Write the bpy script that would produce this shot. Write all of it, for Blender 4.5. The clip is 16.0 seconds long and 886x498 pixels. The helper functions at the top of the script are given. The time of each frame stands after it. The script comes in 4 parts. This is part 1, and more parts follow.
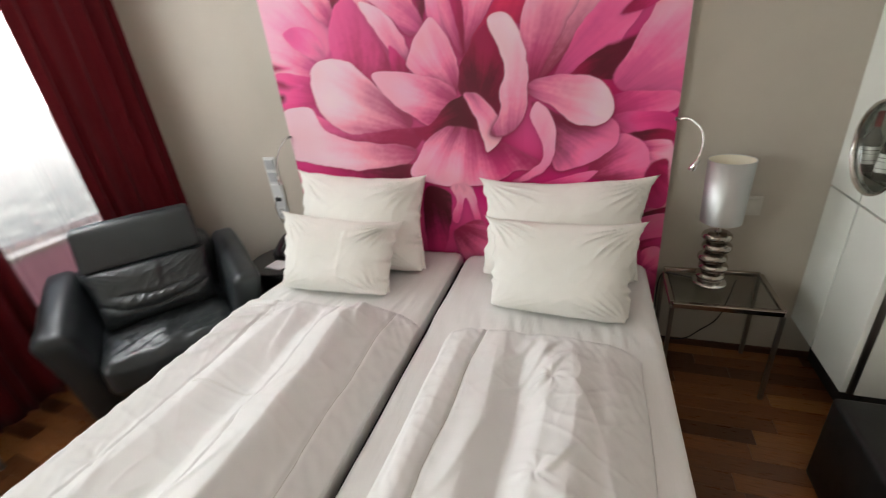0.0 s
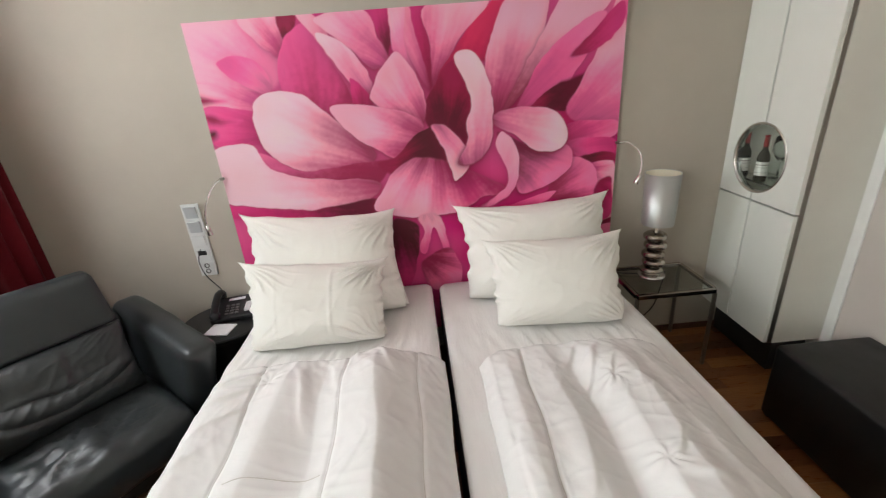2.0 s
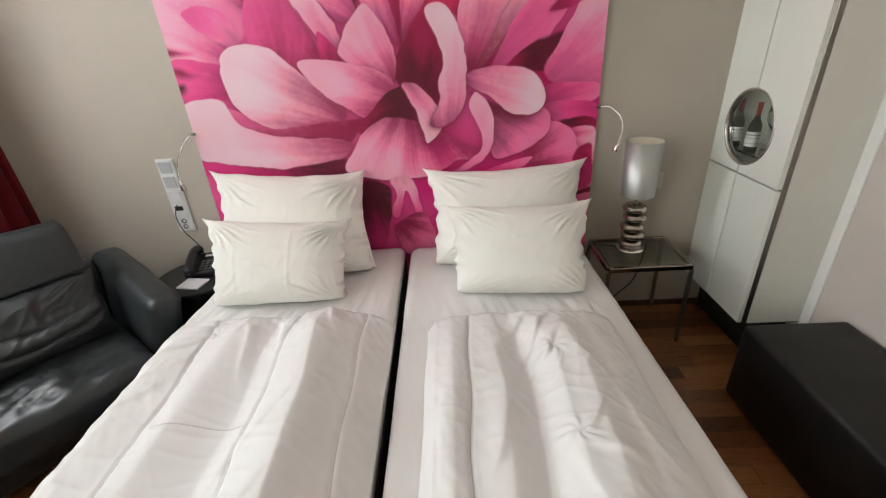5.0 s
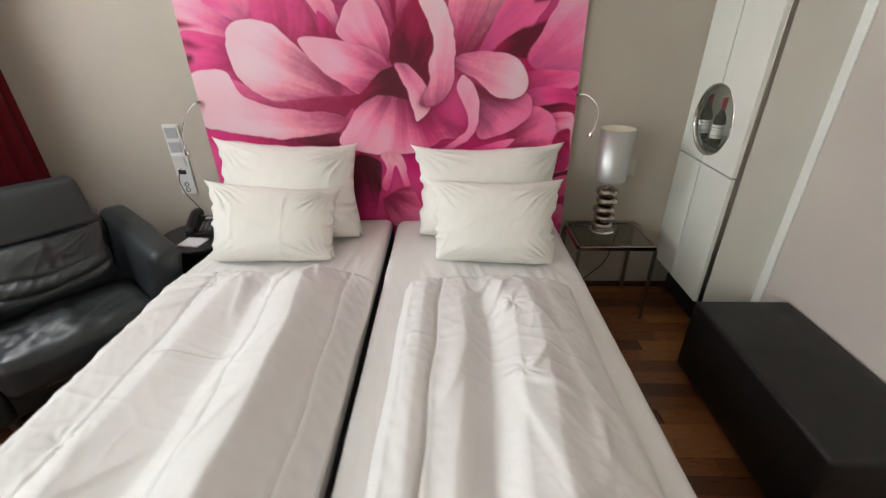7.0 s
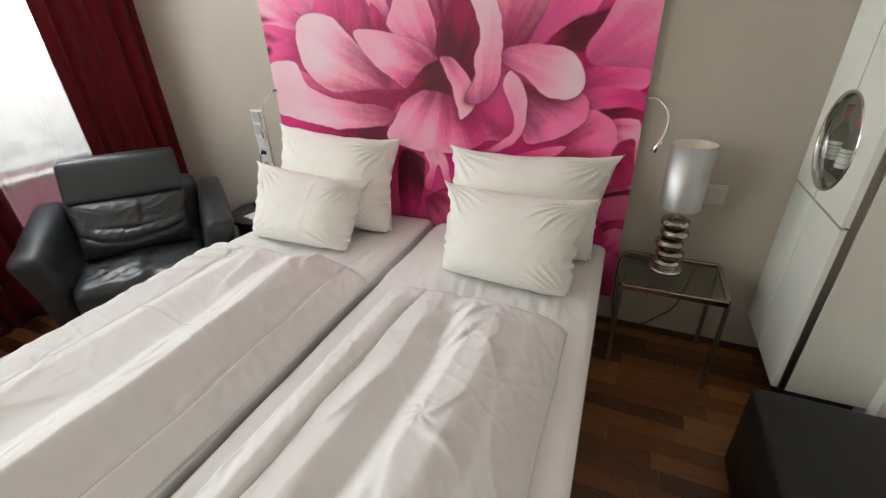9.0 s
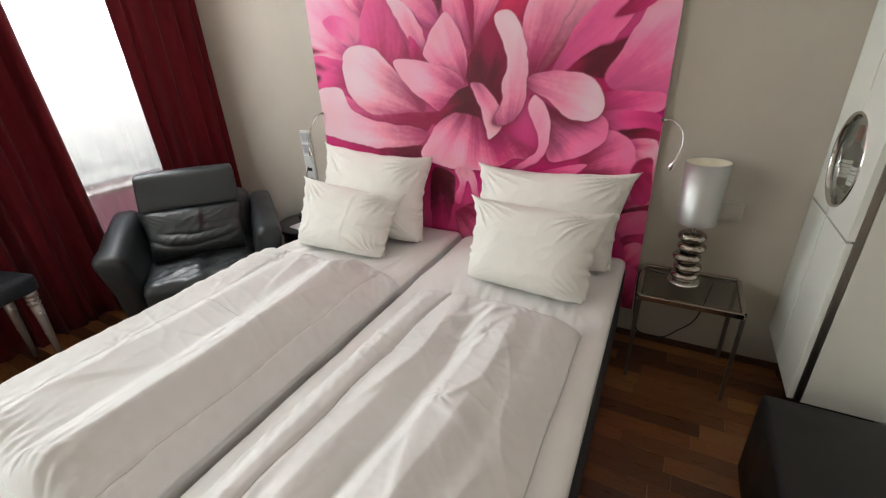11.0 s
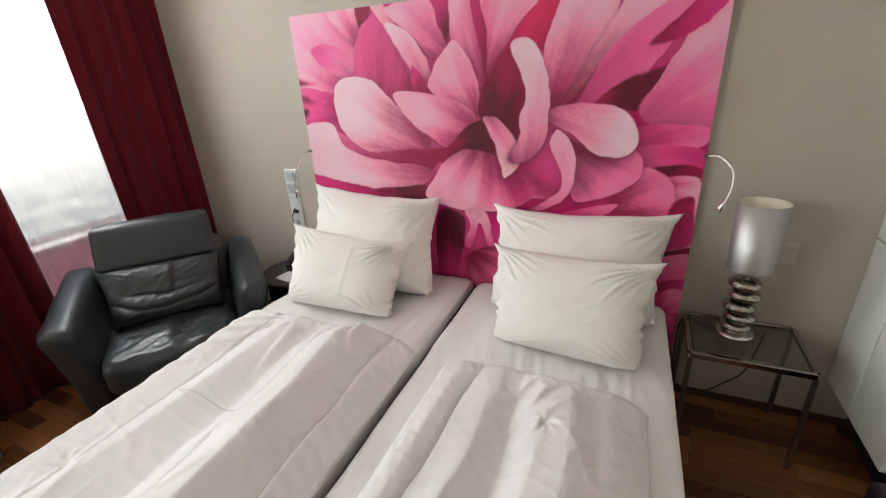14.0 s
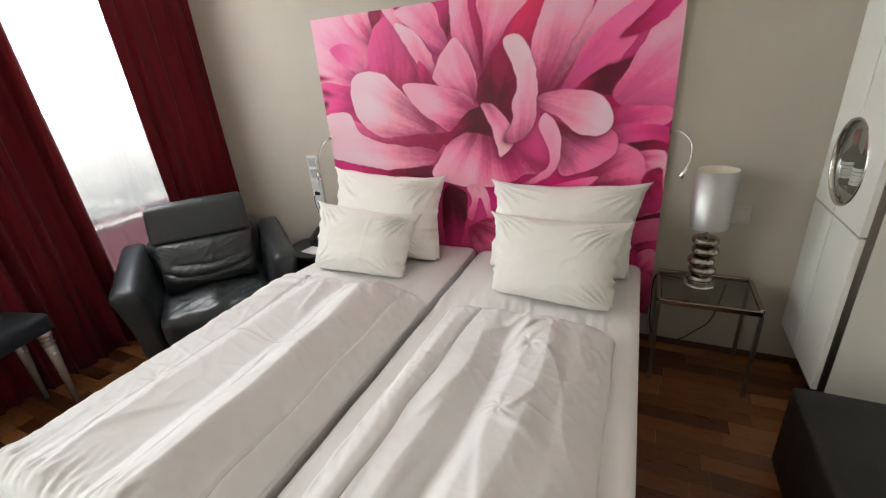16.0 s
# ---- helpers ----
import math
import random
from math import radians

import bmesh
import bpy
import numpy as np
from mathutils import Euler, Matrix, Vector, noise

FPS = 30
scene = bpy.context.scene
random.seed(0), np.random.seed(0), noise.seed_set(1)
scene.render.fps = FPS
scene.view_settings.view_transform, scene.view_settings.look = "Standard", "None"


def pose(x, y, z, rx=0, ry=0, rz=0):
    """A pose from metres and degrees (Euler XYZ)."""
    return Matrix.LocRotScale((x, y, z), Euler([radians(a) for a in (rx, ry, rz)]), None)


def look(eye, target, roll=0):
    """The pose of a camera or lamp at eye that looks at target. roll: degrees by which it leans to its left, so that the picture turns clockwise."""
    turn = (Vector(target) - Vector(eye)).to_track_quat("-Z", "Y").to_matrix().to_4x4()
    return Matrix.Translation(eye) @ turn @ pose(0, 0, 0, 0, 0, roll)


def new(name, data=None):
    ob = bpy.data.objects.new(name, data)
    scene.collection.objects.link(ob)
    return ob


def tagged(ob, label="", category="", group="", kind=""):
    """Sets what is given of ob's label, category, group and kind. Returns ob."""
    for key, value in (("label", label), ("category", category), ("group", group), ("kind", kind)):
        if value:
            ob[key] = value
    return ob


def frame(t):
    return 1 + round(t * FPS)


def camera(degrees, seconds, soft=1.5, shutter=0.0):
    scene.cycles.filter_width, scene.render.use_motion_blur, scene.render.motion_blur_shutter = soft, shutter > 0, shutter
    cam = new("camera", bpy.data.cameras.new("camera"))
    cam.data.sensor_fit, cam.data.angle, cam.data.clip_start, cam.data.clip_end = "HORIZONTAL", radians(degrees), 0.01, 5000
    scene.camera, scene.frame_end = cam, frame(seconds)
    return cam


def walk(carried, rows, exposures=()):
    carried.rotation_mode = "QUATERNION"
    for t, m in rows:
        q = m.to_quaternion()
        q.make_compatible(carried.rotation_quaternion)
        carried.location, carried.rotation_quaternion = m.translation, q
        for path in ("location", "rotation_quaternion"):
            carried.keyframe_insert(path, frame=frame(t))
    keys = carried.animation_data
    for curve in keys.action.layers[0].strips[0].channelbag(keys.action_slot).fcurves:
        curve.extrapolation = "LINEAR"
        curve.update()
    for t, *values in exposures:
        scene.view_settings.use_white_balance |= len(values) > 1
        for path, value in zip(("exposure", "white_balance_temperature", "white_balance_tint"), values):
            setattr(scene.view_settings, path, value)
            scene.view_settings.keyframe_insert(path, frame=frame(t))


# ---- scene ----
cam = camera(91.9, 16.0, soft=1.2, shutter=0.5)
EXPOSURE, SKY, BACKDROP_GLOW, KELVIN, LIGHT_1, LIGHT_2 = 0.90, 0.10, 0.50, 6500.0, 26.0, 18.0
METRES, EYE, TILT, LEAN, TURN = 3.15, 1.4, 0.0, 0.0, 21.2
ROWS = [
    (0.0, 0.0, 0.0, 0.0, -2.57, -25.34, 5.44),
    (0.5, -0.0524, 0.0404, -0.0023, -13.1, -24.02, 4.36),
    (1.0, -0.1288, 0.0504, -0.0013, -20.61, -23.3, 2.98),
    (1.5, -0.1787, 0.047, 0.0029, -22.02, -22.51, 3.78),
    (2.0, -0.1859, 0.0469, 0.0054, -24.32, -22.34, 4.12),
    (2.5, -0.1741, 0.0378, 0.0079, -26.67, -23.18, 4.42),
    (3.0, -0.168, 0.035, 0.0081, -26.17, -24.54, 4.85),
    (3.5, -0.1359, 0.0316, -0.0005, -24.82, -26.58, 4.3),
    (4.0, -0.0989, 0.0249, -0.0056, -20.35, -26.8, 4.55),
    (6.5, -0.1447, -0.0043, -0.0052, -21.46, -26.07, 1.25),
    (7.0, -0.1057, -0.0368, -0.0095, -19.36, -27.85, 0.81),
    (7.5, -0.0641, -0.0562, -0.0187, -16.82, -29.95, -0.32),
    (8.0, 0.0098, -0.03, -0.0222, -18.68, -30.09, -3.21),
    (8.5, 0.0595, -0.0072, -0.0219, -2.54, -28.94, 0.42),
    (11.0, 0.0923, -0.0653, -0.0137, 6.75, -24.95, 2.49),
    (11.5, 0.0961, -0.0688, -0.0137, 5.5, -23.59, 2.68),
    (12.0, 0.0962, -0.0576, -0.0125, 5.28, -23.57, 3.73),
    (12.5, 0.0943, -0.0181, -0.0146, 4.84, -23.84, 4.56),
    (13.0, 0.0828, 0.0203, -0.0094, 3.92, -23.57, 4.79),
    (13.5, 0.0465, 0.0266, -0.0054, 2.68, -23.16, 4.04),
    (14.0, 0.0274, 0.0191, -0.0033, 2.65, -22.33, 3.03),
    (14.5, 0.0497, -0.0132, -0.0028, 4.77, -22.36, 2.89),
    (15.0, 0.0658, -0.0575, -0.0094, 6.9, -23.21, 3.42),
    (15.5, 0.0647, -0.0779, -0.0065, 6.36, -22.15, 3.96),
    (16.0, 0.0373, -0.081, -0.0047, 3.39, -22.95, 4.33),
]
walk(cam, [(t, pose(0.617, -1.915, EYE, TILT, LEAN, TURN) @ pose(METRES * x, METRES * y, METRES * z, 90 + pitch, roll, yaw)) for t, x, y, z, yaw, pitch, roll in ROWS],
     exposures=[(0.0, EXPOSURE, KELVIN, 5.0), (16.0, EXPOSURE, KELVIN, 5.0)])

# ---- world and light: a bright hazy day outside the window ----
world = bpy.data.worlds.new("sky")
scene.world = world
world.use_nodes = True
wn = world.node_tree.nodes
sky = wn.new("ShaderNodeTexSky")
sky.sky_type = "NISHITA"
sky.sun_disc = False
sky.sun_elevation, sky.sun_rotation = radians(43), radians(45)
sky.dust_density, sky.air_density = 5.0, 1.0
world.node_tree.links.new(sky.outputs[0], wn["Background"].inputs[0])
wn["Background"].inputs[1].default_value = SKY

def window_light(name, y0, y1, z0, z1, watts, tone):
    """An area lamp in a window's opening, standing in for the sky's light."""
    la = bpy.data.lights.new(name, "AREA")
    la.shape, la.size, la.size_y, la.energy, la.color = "RECTANGLE", z1 - z0, y1 - y0, watts, tone
    ob = new(name, la)
    ob.matrix_world = pose(-2.13, (y0 + y1) / 2, (z0 + z1) / 2, 0, -90, 0)
    return ob


window_light("sky_light_1", -1.45, -0.17, 1.30, 2.37, LIGHT_1, (0.955, 0.98, 1.03))
# fill lamp in the added second window, brightens pillows and cabinet
window_light("unseen_window_light", -3.85, -2.15, 0.95, 2.37, LIGHT_2, (0.98, 0.98, 0.985))
sun = new("sun", bpy.data.lights.new("sun", "SUN"))
sun.data.energy, sun.data.angle, sun.data.color = 1.0, radians(12), (1.0, 0.96, 0.90)
sun.matrix_world = look((3.0, 3.0, 4.0), (0, 0, 0))


# ---- materials ----
def srgb(r, g, b):
    return tuple((c / 12.92 if c <= 0.04045 else ((c + 0.055) / 1.055) ** 2.4) for c in (r / 255, g / 255, b / 255))


class Mat:
    """A principled material with a small node kit."""

    def __init__(self, name, colour=(0.5, 0.5, 0.5), rough=0.5, metal=0.0, spec=0.5):
        self.m = bpy.data.materials.new(name)
        self.m.use_nodes = True
        self.n, self.l = self.m.node_tree.nodes, self.m.node_tree.links
        self.b = self.n["Principled BSDF"]
        self.b.inputs["Base Color"].default_value = (*colour, 1)
        self.b.inputs["Roughness"].default_value = rough
        self.b.inputs["Metallic"].default_value = metal
        self.b.inputs["Specular IOR Level"].default_value = spec
        self.colour, self.rough = colour, rough

    def coords(self, scale=(1, 1, 1), kind="Object"):
        tc, mp = self.n.new("ShaderNodeTexCoord"), self.n.new("ShaderNodeMapping")
        self.l.new(tc.outputs[kind], mp.inputs[0])
        mp.inputs["Scale"].default_value = scale
        return mp.outputs[0]

    def noise(self, scale, detail=4, rough=0.6, stretch=(1, 1, 1), kind="Object"):
        t = self.n.new("ShaderNodeTexNoise")
        t.inputs["Scale"].default_value, t.inputs["Detail"].default_value, t.inputs["Roughness"].default_value = scale, detail, rough
        self.l.new(self.coords(stretch, kind), t.inputs["Vector"])
        return t.outputs["Fac"]

    def ramp(self, fac, stops):
        r = self.n.new("ShaderNodeValToRGB")
        while len(r.color_ramp.elements) < len(stops):
            r.color_ramp.elements.new(0.5)
        for e, (p, c) in zip(r.color_ramp.elements, stops):
            e.position, e.color = p, (*c, 1)
        self.l.new(fac, r.inputs[0])
        return r.outputs[0]

    def vary(self, amount=0.08, scale=6, stretch=(1, 1, 1)):
        """Base colour that drifts a little around its mean."""
        c = self.colour
        lo, hi = tuple(v * (1 - amount) for v in c), tuple(min(1, v * (1 + amount)) for v in c)
        self.l.new(self.ramp(self.noise(scale, stretch=stretch), [(0.3, lo), (0.7, hi)]), self.b.inputs["Base Color"])
        return self

    def gloss(self, lo, hi, scale=20, stretch=(1, 1, 1)):
        r = self.ramp(self.noise(scale, stretch=stretch), [(0.3, (lo,) * 3), (0.7, (hi,) * 3)])
        self.l.new(r, self.b.inputs["Roughness"])
        return self

    def bump(self, scale, strength=0.2, dist=0.002, stretch=(1, 1, 1), detail=4):
        b = self.n.new("ShaderNodeBump")
        b.inputs["Strength"].default_value, b.inputs["Distance"].default_value = strength, dist
        self.l.new(self.noise(scale, detail, stretch=stretch), b.inputs["Height"])
        if self.b.inputs["Normal"].is_linked:
            self.l.new(self.b.inputs["Normal"].links[0].from_socket, b.inputs["Normal"])
        self.l.new(b.outputs[0], self.b.inputs["Normal"])
        return self


wall_paint = Mat("wall_paint", (0.50, 0.452, 0.382), 0.75).vary(0.05, 2.5).bump(140, 0.12, 0.001).m
right_paint = Mat("right_wall_paint", (0.60, 0.54, 0.495), 0.7).vary(0.04, 2.5).bump(140, 0.12, 0.001).m
ceiling_paint = Mat("ceiling_paint", (0.84, 0.82, 0.76), 0.8).vary(0.03, 3).m
white_paint = Mat("white_paint", (0.82, 0.81, 0.78), 0.45).vary(0.03, 8).m
lacquer = Mat("white_lacquer", (0.80, 0.815, 0.755), 0.2).vary(0.02, 3).m
side_lacquer = Mat("cabinet_side_laminate", (0.75, 0.74, 0.665), 0.42).vary(0.03, 4).bump(200, 0.05, 0.0005).m
dark_gap = Mat("dark_plinth_and_gaps", (0.018, 0.017, 0.016), 0.6).vary(0.2, 12).m
baseboard_mat = Mat("baseboard_wood", (0.08, 0.034, 0.018), 0.45).vary(0.25, 14, (1, 6, 6)).m
linen = Mat("white_linen", (0.84, 0.835, 0.825), 0.85, spec=0.2).vary(0.02, 5).bump(900, 0.08, 0.0004).bump(26, 0.16, 0.004).m
sheet = Mat("white_sheet", (0.85, 0.84, 0.825), 0.85, spec=0.2).vary(0.02, 5).bump(900, 0.08, 0.0004).bump(18, 0.3, 0.004, (3, 0.6, 1)).bump(40, 0.35, 0.003, (2.4, 0.35, 1)).m
pillow_cotton = Mat("pillow_cotton", (0.91, 0.895, 0.84), 0.85, spec=0.2).vary(0.025, 7).bump(900, 0.08, 0.0004).bump(22, 0.14, 0.004).bump(70, 0.12, 0.0015, (1, 0.6, 0.6)).m
# thread darker than the linen: the seam groove's shadow is in its colour
seam_shadow_thread = Mat("seam_shadow_thread", (0.60, 0.575, 0.54), 0.9).vary(0.05, 30).m
base_cloth = Mat("bed_base_cloth", (0.06, 0.06, 0.065), 0.9, spec=0.2).vary(0.2, 60).bump(500, 0.3, 0.0008).m
leather = Mat("grey_leather", (0.029, 0.034, 0.0365), 0.34).vary(0.14, 3).gloss(0.30, 0.40, 4).bump(160, 0.05, 0.0006).m
black_vinyl = Mat("black_vinyl", (0.0065, 0.0065, 0.006), 0.45).vary(0.15, 5).gloss(0.42, 0.54, 10).bump(260, 0.22, 0.0008).m
black_lacquer = Mat("black_lacquer", (0.012, 0.012, 0.013), 0.3).vary(0.2, 8).m
black_plastic = Mat("black_plastic", (0.02, 0.02, 0.022), 0.42).vary(0.1, 20).m
grey_plastic = Mat("grey_plastic", (0.18, 0.18, 0.18), 0.45).vary(0.1, 20).m
paper = Mat("paper", (0.82, 0.82, 0.84), 0.8).vary(0.02, 20).m
wall_plate = Mat("wall_plate_plastic", (0.60, 0.57, 0.51), 0.4).vary(0.03, 20).m
switch_plastic = Mat("switch_plastic", (0.74, 0.75, 0.74), 0.35).vary(0.03, 20).m
rocker_grey = Mat("rocker_grey", (0.50, 0.52, 0.53), 0.3).vary(0.04, 30).m
aluminium = Mat("brushed_aluminium", (0.62, 0.62, 0.61), 0.3, 1.0).vary(0.05, 40, (1, 1, 12)).m
chrome = Mat("chrome", (0.78, 0.77, 0.75), 0.08, 1.0).gloss(0.05, 0.14, 30).m
smoked_chrome = Mat("smoked_chrome", (0.46, 0.42, 0.375), 0.1, 1.0).gloss(0.06, 0.16, 30).m
steel = Mat("dark_steel", (0.27, 0.25, 0.22), 0.34, 1.0).gloss(0.3, 0.42, 20).m
silver_shade = Mat("silver_shade", (0.54, 0.55, 0.54), 0.42, 0.8).gloss(0.38, 0.47, 30, (1, 1, 8)).bump(160, 0.1, 0.0005, (1, 1, 10)).m
shade_lining = Mat("shade_lining", (0.80, 0.74, 0.60), 0.7).vary(0.04, 20).m
velvet_r = Mat("crimson_curtain", (0.13, 0.006, 0.012), 0.85, spec=0.2).vary(0.18, 4, (1, 1, 0.3)).bump(420, 0.2, 0.0008)
velvet_r.b.inputs["Sheen Weight"].default_value = 0.08
velvet_r = velvet_r.m
blue_cloth = Mat("navy_upholstery", (0.02, 0.028, 0.04), 0.8).vary(0.2, 30).bump(400, 0.3, 0.0008).m
wine = Mat("dark_bottle_glass", (0.012, 0.014, 0.008), 0.06).m
foil = Mat("red_foil", (0.30, 0.02, 0.025), 0.35, 0.3).m
bottle_label = Mat("bottle_label", (0.72, 0.70, 0.64), 0.6).vary(0.08, 60).m
label_bar = Mat("label_bars", (0.08, 0.07, 0.06), 0.7).m
mirror_back = Mat("niche_back", (0.86, 0.88, 0.78), 0.2, 0.5).vary(0.06, 12).m
niche_mat = Mat("niche_lining", (0.70, 0.71, 0.64), 0.4).vary(0.1, 10).m


def glass_mat(name, tint, rough=0.02):
    g = Mat(name, tint, rough)
    g.b.inputs["Transmission Weight"].default_value = 1.0
    g.b.inputs["IOR"].default_value = 1.45
    return g.m


clear_glass = glass_mat("clear_glass", (0.92, 0.95, 0.93))
smoked_glass = glass_mat("smoked_glass", (0.62, 0.64, 0.60))
acrylic = Mat("pale_turned_leg", (0.62, 0.63, 0.64), 0.2, 0.6).gloss(0.12, 0.3, 30).m


def sheer_material():
    m = Mat("sheer_voile", (0.9, 0.76, 0.77), 0.9)
    tr, tl, mix, mix2 = (m.n.new("ShaderNode" + k) for k in ("BsdfTransparent", "BsdfTranslucent", "MixShader", "MixShader"))
    tl.inputs[0].default_value = (0.93, 0.77, 0.78, 1)
    mix.inputs[0].default_value, mix2.inputs[0].default_value = 0.7, 0.70
    m.l.new(m.b.outputs[0], mix.inputs[1]), m.l.new(tl.outputs[0], mix.inputs[2])
    m.l.new(tr.outputs[0], mix2.inputs[2]), m.l.new(mix.outputs[0], mix2.inputs[1])
    m.l.new(mix2.outputs[0], m.n["Material Output"].inputs[0])
    return m.m


voile = sheer_material()


# rosy translucent pane colour that imitates the pink light below the sill
def rosy_glow_material():
    m = Mat("rosy_glow_pane", (0.80, 0.52, 0.55), 0.5)
    tl, mix = m.n.new("ShaderNodeBsdfTranslucent"), m.n.new("ShaderNodeMixShader")
    tl.inputs[0].default_value = (0.90, 0.60, 0.63, 1)
    mix.inputs[0].default_value = 0.8
    m.l.new(m.b.outputs[0], mix.inputs[1]), m.l.new(tl.outputs[0], mix.inputs[2])
    m.l.new(mix.outputs[0], m.n["Material Output"].inputs[0])
    return m.m


rosy_glow = rosy_glow_material()


def plank_material(name, islands):
    m = Mat(name, (0.16, 0.06, 0.025), 0.32)
    if islands:
        pick = m.n.new("ShaderNodeNewGeometry").outputs["Random Per Island"]
    else:
        pick = m.n.new("ShaderNodeObjectInfo").outputs["Random"]
    tone = m.ramp(pick, [(0.0, (0.10, 0.034, 0.011)), (0.5, (0.25, 0.092, 0.028)), (1.0, (0.42, 0.18, 0.058))])
    grain = m.ramp(m.noise(9, 6, 0.7, (1.2, 22, 8)), [(0.25, (0.55,) * 3), (0.75, (1.15,) * 3)])
    mul = m.n.new("ShaderNodeMix")
    mul.data_type, mul.blend_type = "RGBA", "MULTIPLY"
    mul.inputs[0].default_value = 1.0
    m.l.new(tone, mul.inputs[6]), m.l.new(grain, mul.inputs[7])
    m.l.new(mul.outputs[2], m.b.inputs["Base Color"])
    m.gloss(0.24, 0.4, 12, (1, 10, 1)).bump(40, 0.12, 0.0006, (1, 14, 1))
    return m.m


parquet = plank_material("merbau_parquet", False)
parquet_joined = plank_material("merbau_parquet_joined", True)


# ---- building kit ----
def part(name, bm, material, parent=None, label="", smooth=False):
    me = bpy.data.meshes.new(name)
    bmesh.ops.recalc_face_normals(bm, faces=bm.faces)
    bm.to_mesh(me)
    bm.free()
    if smooth:
        for f in me.polygons:
            f.use_smooth = True
    me.materials.append(material)
    ob = new(name, me)
    if parent is not None:
        ob.parent = parent
    if label:
        ob["label"] = label
    return ob


def thing(name, m, label, category, group=""):
    ob = new(name)
    ob.empty_display_size = 0.1
    ob.matrix_world = m
    return tagged(ob, label, category, group)


def box(x0, x1, y0, y1, z0, z1, r=0.0, seg=3, bm=None):
    """A box, its edges rounded by r."""
    bm = bm or bmesh.new()
    got = bmesh.ops.create_cube(bm, size=1.0, matrix=Matrix.Translation(((x0 + x1) / 2, (y0 + y1) / 2, (z0 + z1) / 2)) @ Matrix.Diagonal((x1 - x0, y1 - y0, z1 - z0, 1)))
    if r:
        edges = list({e for v in got["verts"] for e in v.link_edges})
        bmesh.ops.bevel(bm, geom=edges, offset=r, segments=seg, profile=0.5, affect="EDGES")
    return bm


def lathe(profile, n=32, bm=None, at=(0, 0, 0)):
    """A turned body from (radius, height) pairs."""
    bm = bm or bmesh.new()
    rings = []
    for r, z in profile:
        if r < 1e-6:
            rings.append([bm.verts.new((at[0], at[1], at[2] + z))])
        else:
            rings.append([bm.verts.new((at[0] + r * math.cos(2 * math.pi * k / n), at[1] + r * math.sin(2 * math.pi * k / n), at[2] + z)) for k in range(n)])
    for a, b in zip(rings, rings[1:]):
        for k in range(n):
            q = [a[k % len(a)], a[(k + 1) % len(a)], b[(k + 1) % len(b)], b[k % len(b)]]
            q = list(dict.fromkeys(q))
            if len(q) > 2:
                bm.faces.new(q)
    return bm


def tube(path, radius, n=10, bm=None):
    """A round rod along a smooth path of points."""
    bm = bm or bmesh.new()
    pts = [Vector(p) for p in path]
    if len(pts) > 2:
        fine = []
        for i in range(len(pts) - 1):
            a, b, c, d = pts[max(i - 1, 0)], pts[i], pts[i + 1], pts[min(i + 2, len(pts) - 1)]
            for k in range(8):
                t = k / 8
                fine.append(0.5 * ((2 * b) + (c - a) * t + (2 * a - 5 * b + 4 * c - d) * t * t + (3 * b - a - 3 * c + d) * t ** 3))
        pts = fine + [pts[-1]]
    rings, side = [], None
    for i, p in enumerate(pts):
        d = (pts[min(i + 1, len(pts) - 1)] - pts[max(i - 1, 0)]).normalized()
        side = d.orthogonal().normalized() if side is None else (side - d * side.dot(d)).normalized()
        up = d.cross(side)
        rings.append([bm.verts.new(p + radius * (math.cos(2 * math.pi * k / n) * side + math.sin(2 * math.pi * k / n) * up)) for k in range(n)])
    for a, b in zip(rings, rings[1:]):
        for k in range(n):
            bm.faces.new((a[k], a[(k + 1) % n], b[(k + 1) % n], b[k]))
    bm.faces.new(rings[0][::-1]), bm.faces.new(rings[-1])
    return bm


def sheet_mesh(nu, nv, place, bm=None, close=False):
    """A grid of (nu + 1) x (nv + 1) points, place(u, v) with u, v in 0..1."""
    bm = bm or bmesh.new()
    rows = [[bm.verts.new(place(i / nu, j / nv)) for i in range(nu + 1)] for j in range(nv + 1)]
    for j in range(nv):
        for i in range(nu):
            bm.faces.new((rows[j][i], rows[j][i + 1], rows[j + 1][i + 1], rows[j + 1][i]))
    return bm, rows


def sm(a, b, x):
    t = min(1, max(0, (x - a) / (b - a)))
    return t * t * (3 - 2 * t)


def bend(ob_or_bm, f):
    for v in ob_or_bm.verts:
        v.co = Vector(f(v.co))
    return ob_or_bm


def fuzz(p, s, seed=0.0):
    return noise.noise(Vector((p[0] * s + seed, p[1] * s - seed, p[2] * s + 2 * seed)))


# ---- the room ----
XL, XR, YB, H = -2.00, 1.71, -4.6, 2.6
T = 0.2
wall_head = tagged(part("wall_north", box(XL - T, XR + T, 0, T, -0.2, H), wall_paint), "taupe painted wall behind the beds", "wall", kind="structure")
wall_right = tagged(part("wall_east", box(XR, XR + T, YB, 0, -0.2, H), right_paint), "plain pale taupe painted wall beside the bench", "wall", kind="structure")
wall_back = tagged(part("wall_south", box(XL - T, XR + T, YB - T, YB, -0.2, H), wall_paint), "plain taupe painted wall closing the room", "wall", kind="structure")
ceiling = tagged(part("ceiling", box(XL - T, XR + T, YB - T, T, H, H + T), ceiling_paint), "plain white painted ceiling", "ceiling", kind="structure")
W1, W2, SILL, HEAD = (-1.50, -0.12), (-3.90, -2.10), 0.66, 2.42
FOOT = 0.10
bm = box(XL - T, XL, YB, 0, -0.2, FOOT)
box(XL - T, XL, YB, 0, HEAD, H, bm=bm)
for y0, y1 in ((YB, W2[0]), (W2[1], W1[0]), (W1[1], 0)):
    box(XL - T, XL, y0, y1, FOOT, HEAD, bm=bm)
